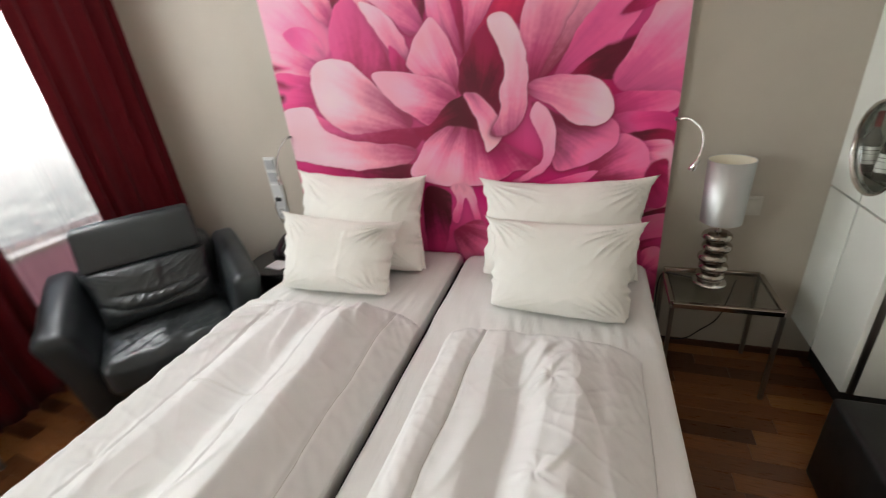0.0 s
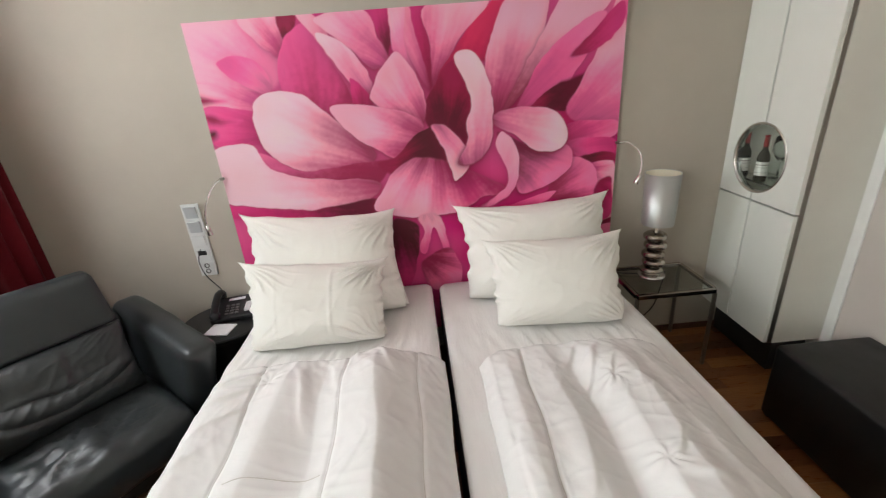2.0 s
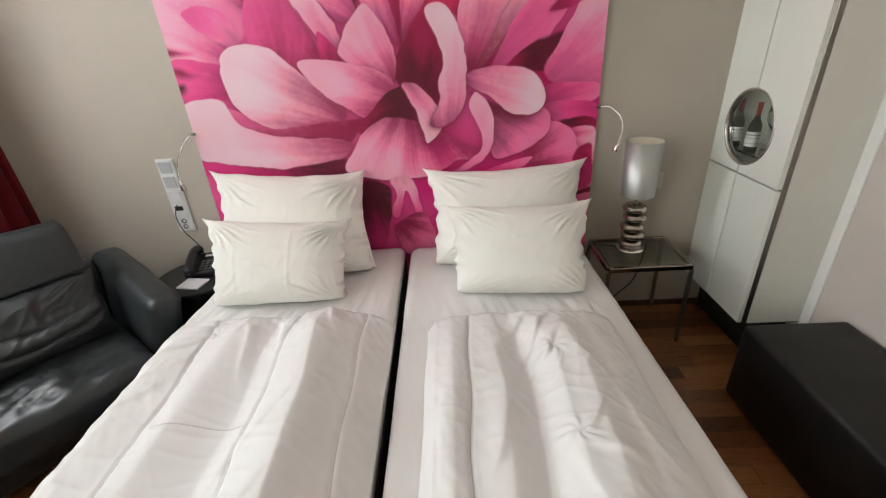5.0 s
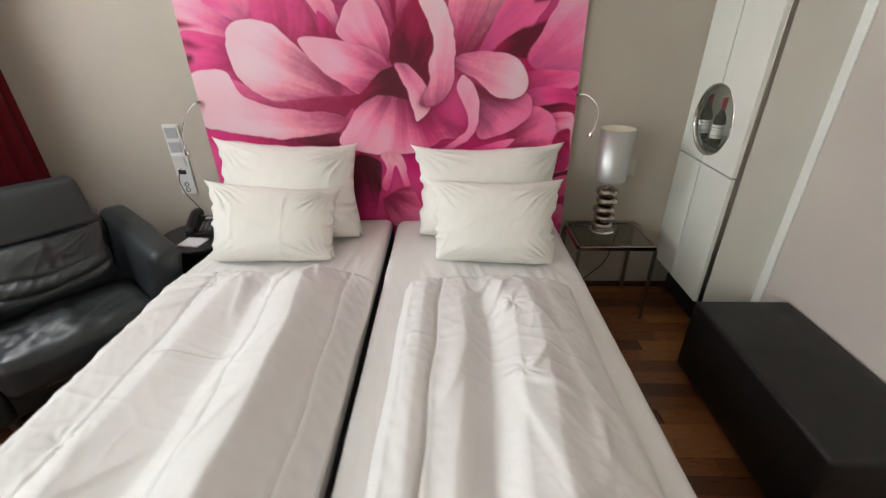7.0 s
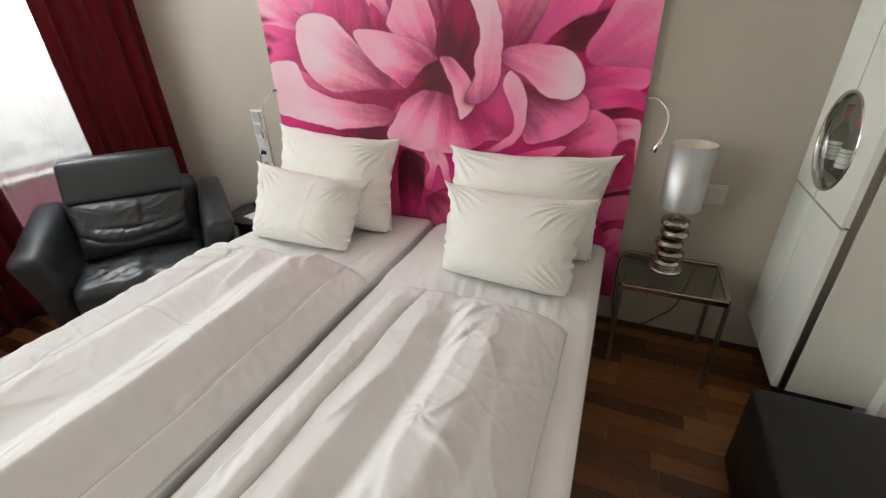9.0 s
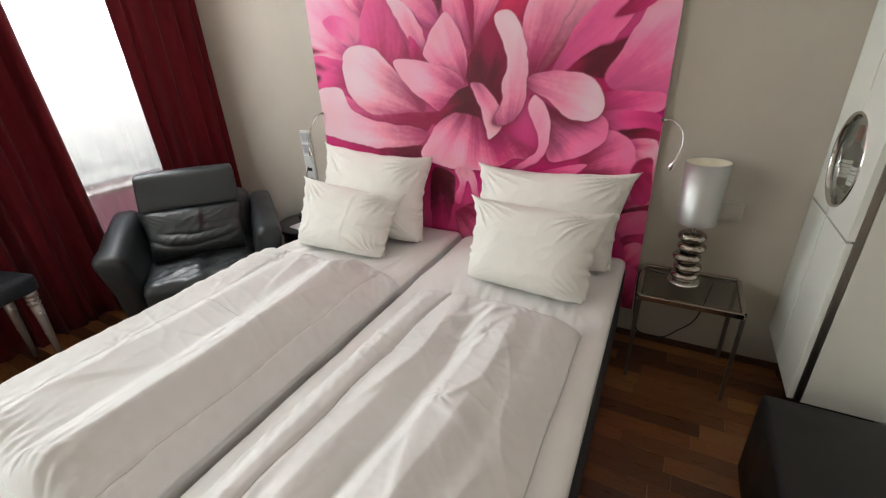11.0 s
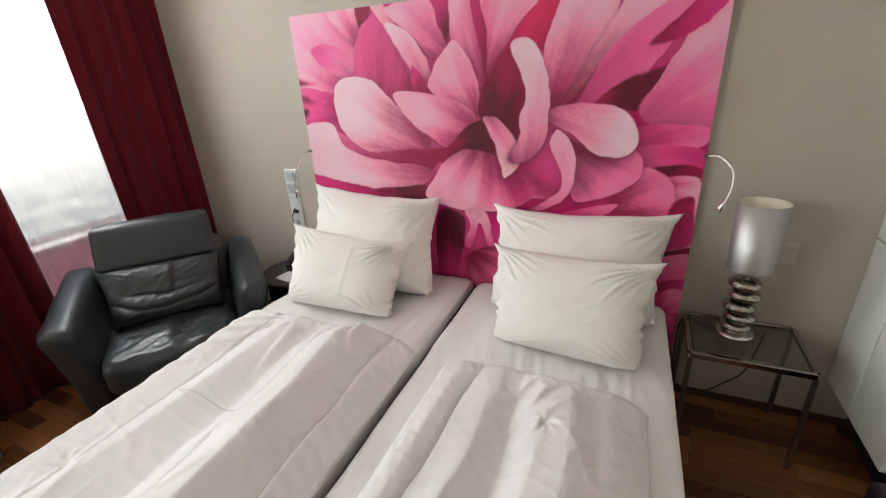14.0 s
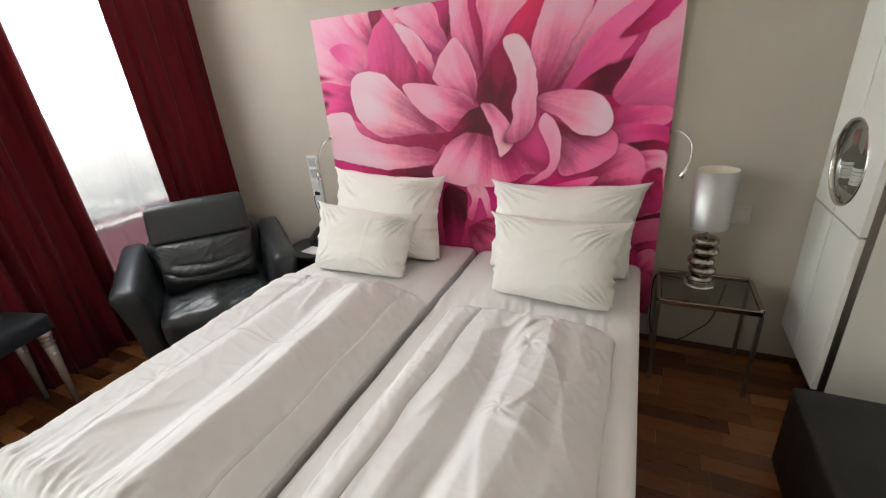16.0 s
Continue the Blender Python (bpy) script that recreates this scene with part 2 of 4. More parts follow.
wall_left = tagged(part("wall_west", bm, right_paint), "pale painted window wall with deep openings", "wall", kind="structure")


def window(name, y0, y1):
    w = tagged(new(name), "white framed window with clear glass over an added rosy glow pane", "window", kind="structure")
    bm = box(XL - 0.14, XL - 0.08, y0, y0 + 0.05, SILL, HEAD, 0.006, 2)
    box(XL - 0.14, XL - 0.08, y1 - 0.05, y1, SILL, HEAD, 0.006, 2, bm)
    box(XL - 0.14, XL - 0.08, y0 + 0.05, y1 - 0.05, SILL, SILL + 0.05, 0.006, 2, bm)
    box(XL - 0.14, XL - 0.08, y0 + 0.05, y1 - 0.05, HEAD - 0.05, HEAD, 0.006, 2, bm)
    part("window_frame", bm, white_paint, w)
    pane = part("pane", box(XL - 0.115, XL - 0.107, y0 + 0.05, y1 - 0.05, SILL + 0.05, HEAD - 0.05), clear_glass, w)
    pane.visible_shadow = False
    # added pane and frame under the sill, there only for the pink glow
    part("added_lower_pane", box(XL - 0.115, XL - 0.107, y0 + 0.05, y1 - 0.05, FOOT + 0.05, SILL - 0.001), rosy_glow, w, "added rosy translucent pane imitating pink light below the sill")
    bm = box(XL - 0.14, XL - 0.08, y0, y0 + 0.05, FOOT, SILL - 0.001, 0.006, 2)
    box(XL - 0.14, XL - 0.08, y1 - 0.05, y1, FOOT, SILL - 0.001, 0.006, 2, bm)
    box(XL - 0.14, XL - 0.08, y0 + 0.05, y1 - 0.05, FOOT, FOOT + 0.05, 0.006, 2, bm)
    part("added_lower_frame", bm, white_paint, w)
    part("window_sill", box(XL - 0.078, XL + 0.035, y0 + 0.002, y1 - 0.002, SILL + 0.002, SILL + 0.03, 0.006, 2), white_paint, w)
    return w


window("window_1", *W1)
# unseen window, added to hold the second lamp
window("unseen_window_2", *W2)

bm = box(XL, XR, -0.012, -0.0005, 0.001, 0.034, 0.003, 2)
tagged(part("baseboard", bm, baseboard_mat), "low dark brown wooden baseboard along the wall", "baseboard", kind="structure")


# distance: a self-lit backdrop, hazy flat land painted in its emission colour
def distance_material():
    m = Mat("painted_haze_glow", (0.5, 0.5, 0.5), 1.0)
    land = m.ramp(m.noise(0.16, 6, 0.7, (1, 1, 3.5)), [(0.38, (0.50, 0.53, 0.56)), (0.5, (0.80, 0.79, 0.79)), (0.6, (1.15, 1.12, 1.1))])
    # painted haze: the glow whitens towards the horizon
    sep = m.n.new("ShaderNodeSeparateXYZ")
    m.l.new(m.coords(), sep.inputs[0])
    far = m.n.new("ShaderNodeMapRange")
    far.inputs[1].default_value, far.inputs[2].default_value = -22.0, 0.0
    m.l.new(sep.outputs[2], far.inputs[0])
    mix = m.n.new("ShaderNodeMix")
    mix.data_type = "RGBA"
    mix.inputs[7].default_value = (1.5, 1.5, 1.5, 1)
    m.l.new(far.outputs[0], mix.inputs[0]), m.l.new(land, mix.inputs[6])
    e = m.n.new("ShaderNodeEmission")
    e.inputs[1].default_value = BACKDROP_GLOW
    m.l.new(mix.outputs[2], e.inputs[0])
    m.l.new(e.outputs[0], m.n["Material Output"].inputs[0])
    return m.m


# the backdrop emits its own light, with the haze put in its colour
backdrop = tagged(part("backdrop", box(-90.2, -90, -80, 80, -45, 1.0), distance_material()), "glowing backdrop painted as a pale hazy town far below the window", "backdrop", kind="structure")
ground = tagged(part("ground", box(-400, 400, -400, 400, -46, -45.5), Mat("far_ground", (0.2, 0.2, 0.19), 0.9).vary(0.2, 0.05).m), "far flat ground many storeys below", "ground", kind="structure")


def drape(name, y0, y1, x, z0, z1, folds, amp, material, label, seed, thick=0.003, flare=0.0, fixed=0.5):
    """A hanging cloth along y with uneven folds, deeper towards its hem."""
    def place(u, v):
        y = y0 + (y1 - y0) * u
        w = u + 0.03 * math.sin(5.1 * u * folds + seed) + 0.02 * math.sin(2.3 * u * folds + 2 * seed)
        a = amp * (0.55 + 0.45 * (1 - v)) * (0.75 + 0.4 * math.sin(3.7 * u * folds * 0.5 + seed))
        ph = 2 * math.pi * folds * w
        dx = a * (math.sin(ph) + 0.25 * math.sin(2 * ph + seed))
        dx += 0.012 * noise.noise(Vector((u * 6, v * 2.5, seed)))
        return (x + dx, y + flare * (1 - v) * (u - fixed) + 0.25 * a * math.cos(ph), z0 + (z1 - z0) * v)
    bm, _ = sheet_mesh(int(folds * 18), 28, place)
    ob = part(name, bm, material, None, smooth=True)
    if not thick:
        return tagged(ob, label, "curtain")
    mod = ob.modifiers.new("thickness", "SOLIDIFY")
    mod.thickness = thick
    return tagged(ob, label, "curtain")


drape("curtain", -0.550, 0.003, -1.845, 0.015, 2.48, 5, 0.028, velvet_r, "dark crimson floor-length curtain hanging in folds beside the window", 1.3, flare=-0.05, fixed=1.0)
drape("curtain", -2.10, -0.985, -1.87, 0.015, 2.48, 10, 0.040, velvet_r, "dark crimson floor-length curtain drawn partly across the window", 2.6, flare=0.065, fixed=0.0)
drape("sheer_curtain", -1.40, -0.20, -1.955, 0.02, 2.48, 11, 0.008, voile, "thin pale translucent voile hanging before the window", 0.4, 0.0)
part_rail = part("curtain_rail", box(-1.97, -1.85, -2.7, -0.02, 2.49, 2.515, 0.004, 2), aluminium)
tagged(part_rail, "slim metal curtain rail above the window", "curtain rail")


# ---- the beds ----
def bed(x_mid, w, turn, label):
    """Grey box base with a white-sheeted mattress; head end at the wall."""
    L = 2.0
    b = thing("bed", pose(x_mid, -0.045, 0, 0, 0, turn), label, "bed", "twin beds pushed together")
    part("bed_base", box(-w / 2 - 0.004, w / 2 + 0.004, -L, 0, 0.07, 0.385, 0.012), base_cloth, b, "dark grey cloth-covered box base")
    for x in (-w / 2 + 0.07, w / 2 - 0.07):
        for y in (-0.08, -L + 0.08):
            part("leg", lathe([(0, 0), (0.025, 0), (0.025, 0.069), (0, 0.069)], 16, at=(x, y, 0)), black_plastic, b)
    bm = box(-w / 2, w / 2, -L, -0.002, 0.387, 0.45, 0.0)
    bmesh.ops.subdivide_edges(bm, edges=bm.edges[:], cuts=84, use_grid_fill=True)

    def soft(c):
        x, y, z = c
        # rounded top edges and corners, faint sag and wrinkles
        ex = min(w / 2 - abs(x), 0.035) / 0.035
        ey = min(-y, L + y, 0.06) / 0.06
        top = sm(0.40, 0.45, z)
        z -= top * 0.016 * ((1 - ex) ** 2 + (1 - ey) ** 2)
        z += top * (0.004 * fuzz((x, y, 0), 5) + 0.002 * fuzz((x, y * 0.4, 3), 22))
        # the tight sheet puckers in short ridges between pillow and quilt
        pull = math.exp(-((y + 0.60) / 0.13) ** 2) * (0.35 + 0.65 * sm(-0.15, 0.25, fuzz((x, 0, x_mid), 4)))
        z += top * 0.014 * pull * (1 - min(1, 2.2 * abs(fuzz((x + 0.25 * (y + 0.6) * math.copysign(1, x_mid), y * 0.10, x_mid), 30)))) ** 2
        k = 0.012 * top
        return (x * (1 - k * (1 - ey)), y, z)
    bend(bm, soft)
    part("mattress", bm, sheet, b, "mattress in a tight white fitted sheet", True)
    return b


bed(-0.412, 0.812, 1.6, "low single bed, white sheet, grey base, by the armchair")
bed(0.438, 0.812, 1.3, "low single bed, white sheet, grey base, by the table")


def swell(x, lines, sharp=0.35):
    """Height across a quilt from a few (x, height) lines; sharp keeps the ridges crisp."""
    for (xa, za), (xb, zb) in zip(lines, lines[1:]):
        if x <= xb:
            t = min(1, max(0, (x - xa) / (xb - xa)))
            t = sharp * t + (1 - sharp) * t * t * (3 - 2 * t)
            return za + (zb - za) * t
    return lines[-1][1]


def duvet(m, half, y0, y1, profile, label, seed, seams, folds, crossings=(), tufts=()):
    """A folded quilt: a closed soft slab whose top follows profile(x, y); it lies on z = 0."""
    nu, nv = 190, 250
    bm = bmesh.new()

    def top(u, v):
        x = -half + 2 * half * u
        y = y1 + (y0 - y1) * v
        e = min(u, 1 - u) * 2 * half
        f = min(v, 1 - v) * (y0 - y1)
        round_x = 1 - (1 - min(1, e / 0.035)) ** 2
        round_y = 1 - (1 - min(1, f / 0.06)) ** 2
        flat = 0.40 + 0.60 * sm(0.0, 0.20, y0 - y)
        z = (0.046 + (profile(x, y) - 0.046) * flat) * math.sqrt(max(0, round_x)) * math.sqrt(max(0, round_y))
        # broad billows, slanting creases, and tight puckers near the rims
        wr = 0.007 * fuzz((x, y * 0.6, seed), 6)
        for k, (sx, sy, s, amp) in enumerate(((1.0, 0.35, 6, 0.0055), (1.0, 0.6, 13, 0.0022), (0.5, 1.0, 11, 0.0026), (0.9, 0.8, 26, 0.0008))):
            r = 1 - min(1, 2.6 * abs(fuzz((x * sx + 0.45 * y * (1 if k != 1 else -1), y * sy, seed + 3 * k), s)))
            wr += amp * (r ** 3) * (0.15 + 0.85 * sm(-0.1, 0.35, fuzz((x, y, seed + 11 * k), 2.6)))
        rimmed = max(math.exp(-e / 0.09), math.exp(-abs(y - y0) / 0.13))
        wr += 0.006 * rimmed * fuzz((x * 1.6 + 0.5 * y, y, seed + 7), 24)
        # single pulled folds: steep on one flank, soft on the other, fading at both ends
        for ax, ay, bx, by, amp, wid in folds:
            ex, ey = bx - ax, by - ay
            ln = math.hypot(ex, ey)
            s, q = ((x - ax) * ex + (y - ay) * ey) / ln ** 2, ((x - ax) * ey - (y - ay) * ex) / ln
            if -0.3 < s < 1.3:
                q += 0.012 * math.sin(4 * s + seed)
                wr += amp * math.exp(-(q / (wid if q > 0 else wid * 2.6)) ** 2) * sm(-0.3, 0.25, s) * sm(1.3, 0.6, s)
        # stitched tufts pull the cloth down and pucker it all round
        for tx, ty in tufts:
            d = math.hypot(x - tx, y - ty)
            if d < 0.2:
                star = math.sin(7 * math.atan2(y - ty, x - tx) + 9 * fuzz((x, y, seed), 9))
                wr += -0.009 * math.exp(-(d / 0.018) ** 2) + 0.0022 * star * math.exp(-((d - 0.028) / 0.024) ** 2)
        # a seam draws the cloth into a narrow groove
        for sx, drift in seams:
            q = x - seam_x(sx, drift, v)
            wr -= 0.0075 * math.exp(-(q / 0.0065) ** 2)
            wr += 0.0030 * math.exp(-(q / 0.045) ** 2) * fuzz((x * 0.6, y, seed + sx), 24)
        gather = math.exp(-abs(y - y1) / 0.07)
        wr += 0.026 * gather * fuzz((x * 2.2, y * 0.8, seed + 13), 22) + 0.010 * gather * fuzz((x, y, seed), 48)
        z += wr * round_x * round_y
        wob = 0.012 * fuzz((0, y, seed), 3) * (1 if u > 0.5 else -1)
        return (x + wob * (abs(u - 0.5) * 2) ** 3, y + 0.022 * fuzz((x, 0, seed + 9), 4) * (abs(v - 0.5) * 2) ** 4 - (0.05 * abs(2 * u - 1) ** 6 * sm(0.75, 1.0, v)), max(0.002, z))

    def seam_x(sx, drift, v):
        return sx + drift * math.sin(3.1 * v + seed) + 0.004 * math.sin(21 * v)
    bm, rows = sheet_mesh(nu, nv, top, bm)
    border = [rows[0][i] for i in range(nu + 1)] + [rows[j][nu] for j in range(1, nv + 1)] + [rows[nv][i] for i in range(nu - 1, -1, -1)] + [rows[j][0] for j in range(nv - 1, 0, -1)]
    under = [bm.verts.new((v.co.x * 0.99, v.co.y, 0.0)) for v in border]
    n = len(border)
    for k in range(n):
        bm.faces.new((border[k], border[(k + 1) % n], under[(k + 1) % n], under[k]))
    bm.faces.new(under)
    ob = thing("duvet", m, label, "duvet", "white duvets")
    part("cover", bm, linen, ob, smooth=True)
    for sx, drift in seams:
        path = []
        for k in range(91):
            v = 0.03 + 0.94 * k / 90
            p = top((seam_x(sx, drift, v) + half) / (2 * half), v)
            path.append((p[0], p[1], p[2] + 0.0004))
        part("seam", tube(path, 0.0010, 6), seam_shadow_thread, ob, "stitched seam line, thread darkened as the groove's shadow", True)
    for x0, x1, yc in crossings:
        path = [top((x0 + (x1 - x0) * k / 24 + half) / (2 * half), (yc + 0.004 * math.sin(k * 0.2) - y1) / (y0 - y1)) for k in range(25)]
        part("seam", tube([(p[0], p[1], p[2] + 0.0004) for p in path], 0.0014, 6), seam_shadow_thread, ob, "stitched seam line, thread darkened as the groove's shadow", True)
    return ob


def fold_left(x, y):
    # a flat roll at the armchair side, a puffed panel, a long ridge, then a slope down to the gap
    k = (-0.70 - y) / 1.2
    s = 0.020 * math.sin(3.4 * y + 0.6) + 0.014 * fuzz((0, y, 2), 4)
    lift = 1 + 0.30 * fuzz((0, y, 5), 3.2)
    return swell(x, ((-0.40, 0.028), (-0.33, 0.064), (-0.215 - 0.03 * k, 0.056), (-0.12 - 0.03 * k, 0.056 + 0.026 * lift), (0.015 - 0.02 * k + s, 0.050), (0.195 + s, 0.066 + 0.074 * lift), (0.315 + 0.4 * s, 0.066), (0.405, 0.012)))


def fold_right(x, y):
    s = 0.016 * math.sin(5.2 * y + 1.0) + 0.012 * fuzz((0, y, 1), 4)
    lift = 1 + 0.30 * fuzz((0, y, 8), 3.6)
    deep = sm(-0.74, -0.98, y)
    return swell(x, ((-0.322, 0.022), (-0.285, 0.060), (-0.235, 0.078 * (0.9 + 0.1 * lift)), (-0.18, 0.064), (-0.115 + s, 0.075), (-0.035 + s, 0.066 - 0.032 * deep), (0.045 + s, 0.068 + 0.028 * lift), (0.115 + s, 0.106), (0.21, 0.072), (0.322, 0.026)))


FOLDS_LEFT = ((-0.36, -0.76, -0.20, -0.70, 0.012, 0.010), (-0.38, -0.84, -0.19, -0.74, 0.013, 0.010), (-0.39, -0.95, -0.23, -0.80, 0.011, 0.011), (-0.35, -1.04, -0.24, -0.90, 0.008, 0.010), (-0.38, -1.20, -0.28, -1.02, 0.007, 0.012),
              (-0.10, -0.78, -0.01, -1.02, 0.010, 0.013), (0.00, -0.74, 0.07, -0.88, 0.010, 0.010), (0.17, -0.72, 0.25, -0.86, 0.012, 0.012), (0.06, -1.36, 0.15, -1.16, 0.008, 0.012), (0.10, -1.58, 0.17, -1.40, 0.010, 0.012), (-0.14, -1.72, -0.02, -1.50, 0.008, 0.014))
FOLDS_RIGHT = ((-0.09, -0.90, 0.03, -0.76, 0.011, 0.010), (-0.04, -0.98, 0.08, -0.80, 0.012, 0.010), (0.00, -1.02, 0.11, -0.88, 0.008, 0.009), (-0.25, -1.12, -0.28, -1.38, 0.008, 0.012), (-0.16, -1.34, -0.08, -1.16, 0.010, 0.014),
               (0.06, -1.27, 0.15, -1.20, 0.010, 0.009), (0.07, -1.29, 0.17, -1.36, 0.009, 0.010), (0.05, -1.30, 0.10, -1.62, 0.009, 0.014), (-0.13, -1.72, -0.06, -1.44, 0.010, 0.014), (0.16, -1.60, 0.25, -1.40, 0.007, 0.014))
duvet(pose(-0.392, 0, 0.452, 0, 0, 1.0), 0.405, -0.665, -1.90, fold_left, "rumpled white duvet folded lengthwise on the bed by the armchair", 1.0, ((0.075, 0.012), (0.315, 0.014), (-0.215, 0.014)), FOLDS_LEFT, ((-0.18, 0.06, -1.20),), ((-0.225, -1.49), (-0.19, -0.80)))
duvet(pose(0.455, 0, 0.452, 0, 0, 0.6), 0.322, -0.705, -1.92, fold_right, "rumpled white duvet folded narrow on the bed by the glass table", 4.0, ((-0.187, 0.014),), FOLDS_RIGHT, (), ((0.058, -1.27), (0.064, -0.96)))


def stuffed(corners, thick, seed, sag=0.065, fan=0.022, folds=0.0, n=56, pleats=()):
    """A stuffed cushion between four corner points (top left, top right, bottom left, bottom right), with creases that fan out from the corners and optional sagging folds."""
    tl, tr, bl, br = (Vector(c) for c in corners)
    nrm = (tr - tl).cross(bl - tl).normalized()
    if nrm.z < 0:
        nrm.negate()
    bm = bmesh.new()
    rings = []
    for side in (1, -1):
        rows = []
        for j in range(n + 1):
            row = []
            for i in range(n + 1):
                u, v = i / n, j / n
                a, b = 2 * u - 1, 2 * v - 1
                # the edges draw in between the pinched corners, unevenly
                du = sag * (1 - b * b) * (1 + 0.5 * noise.noise(Vector((v * 3, seed, u * 2 // 1))))
                dv = sag * (1 - a * a) * (1 + 0.9 * noise.noise(Vector((u * 3, seed + 5, v * 2 // 1)))) * (1 if b < 0 or folds else 0.12)
                pu, pv = 0.5 + (a / 2) * (1 - du), 0.5 + (b / 2) * (1 - dv)
                cut = 0.05 * (abs(a) ** 5) * (max(b, 0) ** 5) - (0.045 * abs(a) ** 14 * max(-b, 0) ** 14 if not folds else 0)
                pu, pv = pu - 0.5 * a * cut, pv - 0.5 * b * cut
                # the side seams ruffle
                if not folds:
                    pu += 0.010 * math.sin(v * 31 + 5 * noise.noise(Vector((v * 6, seed, 2)))) * abs(a) ** 8 * (1 - b ** 4)
                pu += 0.006 * noise.noise(Vector((v * 9, seed, 1))) * abs(a) ** 6
                pv += 0.010 * noise.noise(Vector((u * 8, seed, 4))) * abs(b) ** 6
                p = tl.lerp(tr, pu).lerp(bl.lerp(br, pu), pv)
                edge = max(0, (1 - abs(a) ** 3.4) * (1 - abs(b) ** 3.4))
                t = thick / 2 * (edge ** 0.45 if folds else 1.06 * ((1 - abs(a) ** 2.6) * (1 - abs(b) ** 2.8)) ** 0.52) * (1 + 0.22 * sm(0.4, 0.85, v))
                w = 0
                for cu, cv, g in ((0, 0, 1.0), (1, 0, 1.25), (0, 1, 0.45), (1, 1, 0.6)):
                    x, y = u - cu, v - cv
                    r = math.hypot(x, y)
                    ang = math.atan2(abs(y), abs(x)) + 0.25 * noise.noise(Vector((u * 3, v * 3, seed + cu)))
                    ridge = (1 - abs(math.sin(ang * (13 + 3 * cu) + seed * 2 + cv))) ** 2.6
                    reach = 0.18 + 0.14 * noise.noise(Vector((ang * 3, seed, cu + 2 * cv)))
                    w += g * ridge * math.exp(-((r - reach) / (0.11 if r < reach else 0.14)) ** 2)
                small = (1 - min(1, 2.2 * abs(noise.noise(Vector((u * 9 + 4 * v, v * 4.5 - u, seed + side)))))) ** 2
                t += (fan * w + (0.0040 if folds else 0.0022) * small + 0.010 * noise.noise(Vector((u * 2.6, v * 2.6, seed + side)))) * edge ** 0.6
                for px in pleats:
                    t += 0.0035 * math.exp(-((u - px - 0.02 * math.sin(3 * v + seed)) / 0.012) ** 2) * edge ** 0.6
                if folds:
                    # smiling folds low down, and one tuck where the upper leather laps over itself
                    k = v + 0.26 * (a * a - 0.5) + 0.06 * noise.noise(Vector((u * 4, v * 4, seed)))
                    t += folds * (abs(math.sin(math.pi * 4.2 * k)) ** 0.6 - 0.6) * sm(0.42, 0.66, v) * edge ** 0.7
                    t -= 0.014 * sm(0.57, 0.63, u + 0.05 * v) * sm(0.62, 0.40, v) * edge ** 0.5
                row.append(None if (side == -1 and (i in (0, n) or j in (0, n))) else bm.verts.new(p + nrm * side * max(t, 0)))
            rows.append(row)
        rings.append(rows)
    front, back = rings
    for j in range(n + 1):
        for i in range(n + 1):
            if back[j][i] is None:
                back[j][i] = front[j][i]
    for rows in rings:
        for j in range(n):
            for i in range(n):
                bm.faces.new((rows[j][i], rows[j][i + 1], rows[j + 1][i + 1], rows[j + 1][i]))
    return bm


def pillow(corners, thick, label, seed, pleats=()):
    c = [Vector(p) for p in corners]
    o = thing("pillow", Matrix.Translation((c[2] + c[3]) / 2), label, "pillow", "white pillows")
    mid = (c[2] + c[3]) / 2
    part("pillowcase", stuffed([p - mid for p in c], thick, seed, 0.085, 0.030, n=96, pleats=pleats), pillow_cotton, o, smooth=True)
    # stitched flap along one side
    a, b = c[1].lerp(c[3], 0.04) - mid, c[3].lerp(c[1], 0.04) - mid
    back = Vector((0.0, 0.012, 0))
    n = 24
    bm, _ = sheet_mesh(4, n, lambda u, v: a.lerp(b, v) + back + Vector((-0.03 + 0.028 * u - 0.025 * math.sin(math.pi * v), 0.010 * math.sin(9 * v + seed) * u, 0)))
    flap = part("flap", bm, pillow_cotton, o, smooth=True)
    flap.modifiers.new("thickness", "SOLIDIFY").thickness = 0.003
    return o


pillow(((-0.815, -0.125, 0.895), (-0.155, -0.075, 0.85), (-0.79, -0.285, 0.456), (-0.105, -0.310, 0.456)), 0.25, "large white pillow leaning on the flower panel", 1.0)
pillow(((0.135, -0.10, 0.845), (0.842, -0.075, 0.848), (0.15, -0.285, 0.456), (0.80, -0.270, 0.456)), 0.25, "large white pillow leaning on the flower panel", 2.2)
pillow(((-0.745, -0.395, 0.775), (-0.185, -0.315, 0.715), (-0.735, -0.545, 0.456), (-0.190, -0.530, 0.456)), 0.19, "small white pillow propped against a larger one", 3.1, (0.22, 0.62))
pillow(((0.222, -0.375, 0.775), (0.795, -0.35, 0.760), (0.242, -0.520, 0.456), (0.755, -0.562, 0.456)), 0.19, "small white pillow propped against a larger one", 4.7)


# ---- right bedside: glass table and lamp ----
tbl = thing("side_table", pose(1.108, -0.168, 0), "square side table of dark steel with a smoked glass top", "table")
TX, TY, TZ = 0.182, 0.146, 0.42
bm = bmesh.new()
for s in (-1, 1):
    box(-TX, TX, s * TY - 0.009, s * TY + 0.009, TZ - 0.022, TZ, 0.002, 1, bm)
    box(s * TX - 0.009, s * TX + 0.009, -TY + 0.009, TY - 0.009, TZ - 0.022, TZ, 0.002, 1, bm)
part("frame", bm, smoked_chrome, tbl, "polished steel top frame")
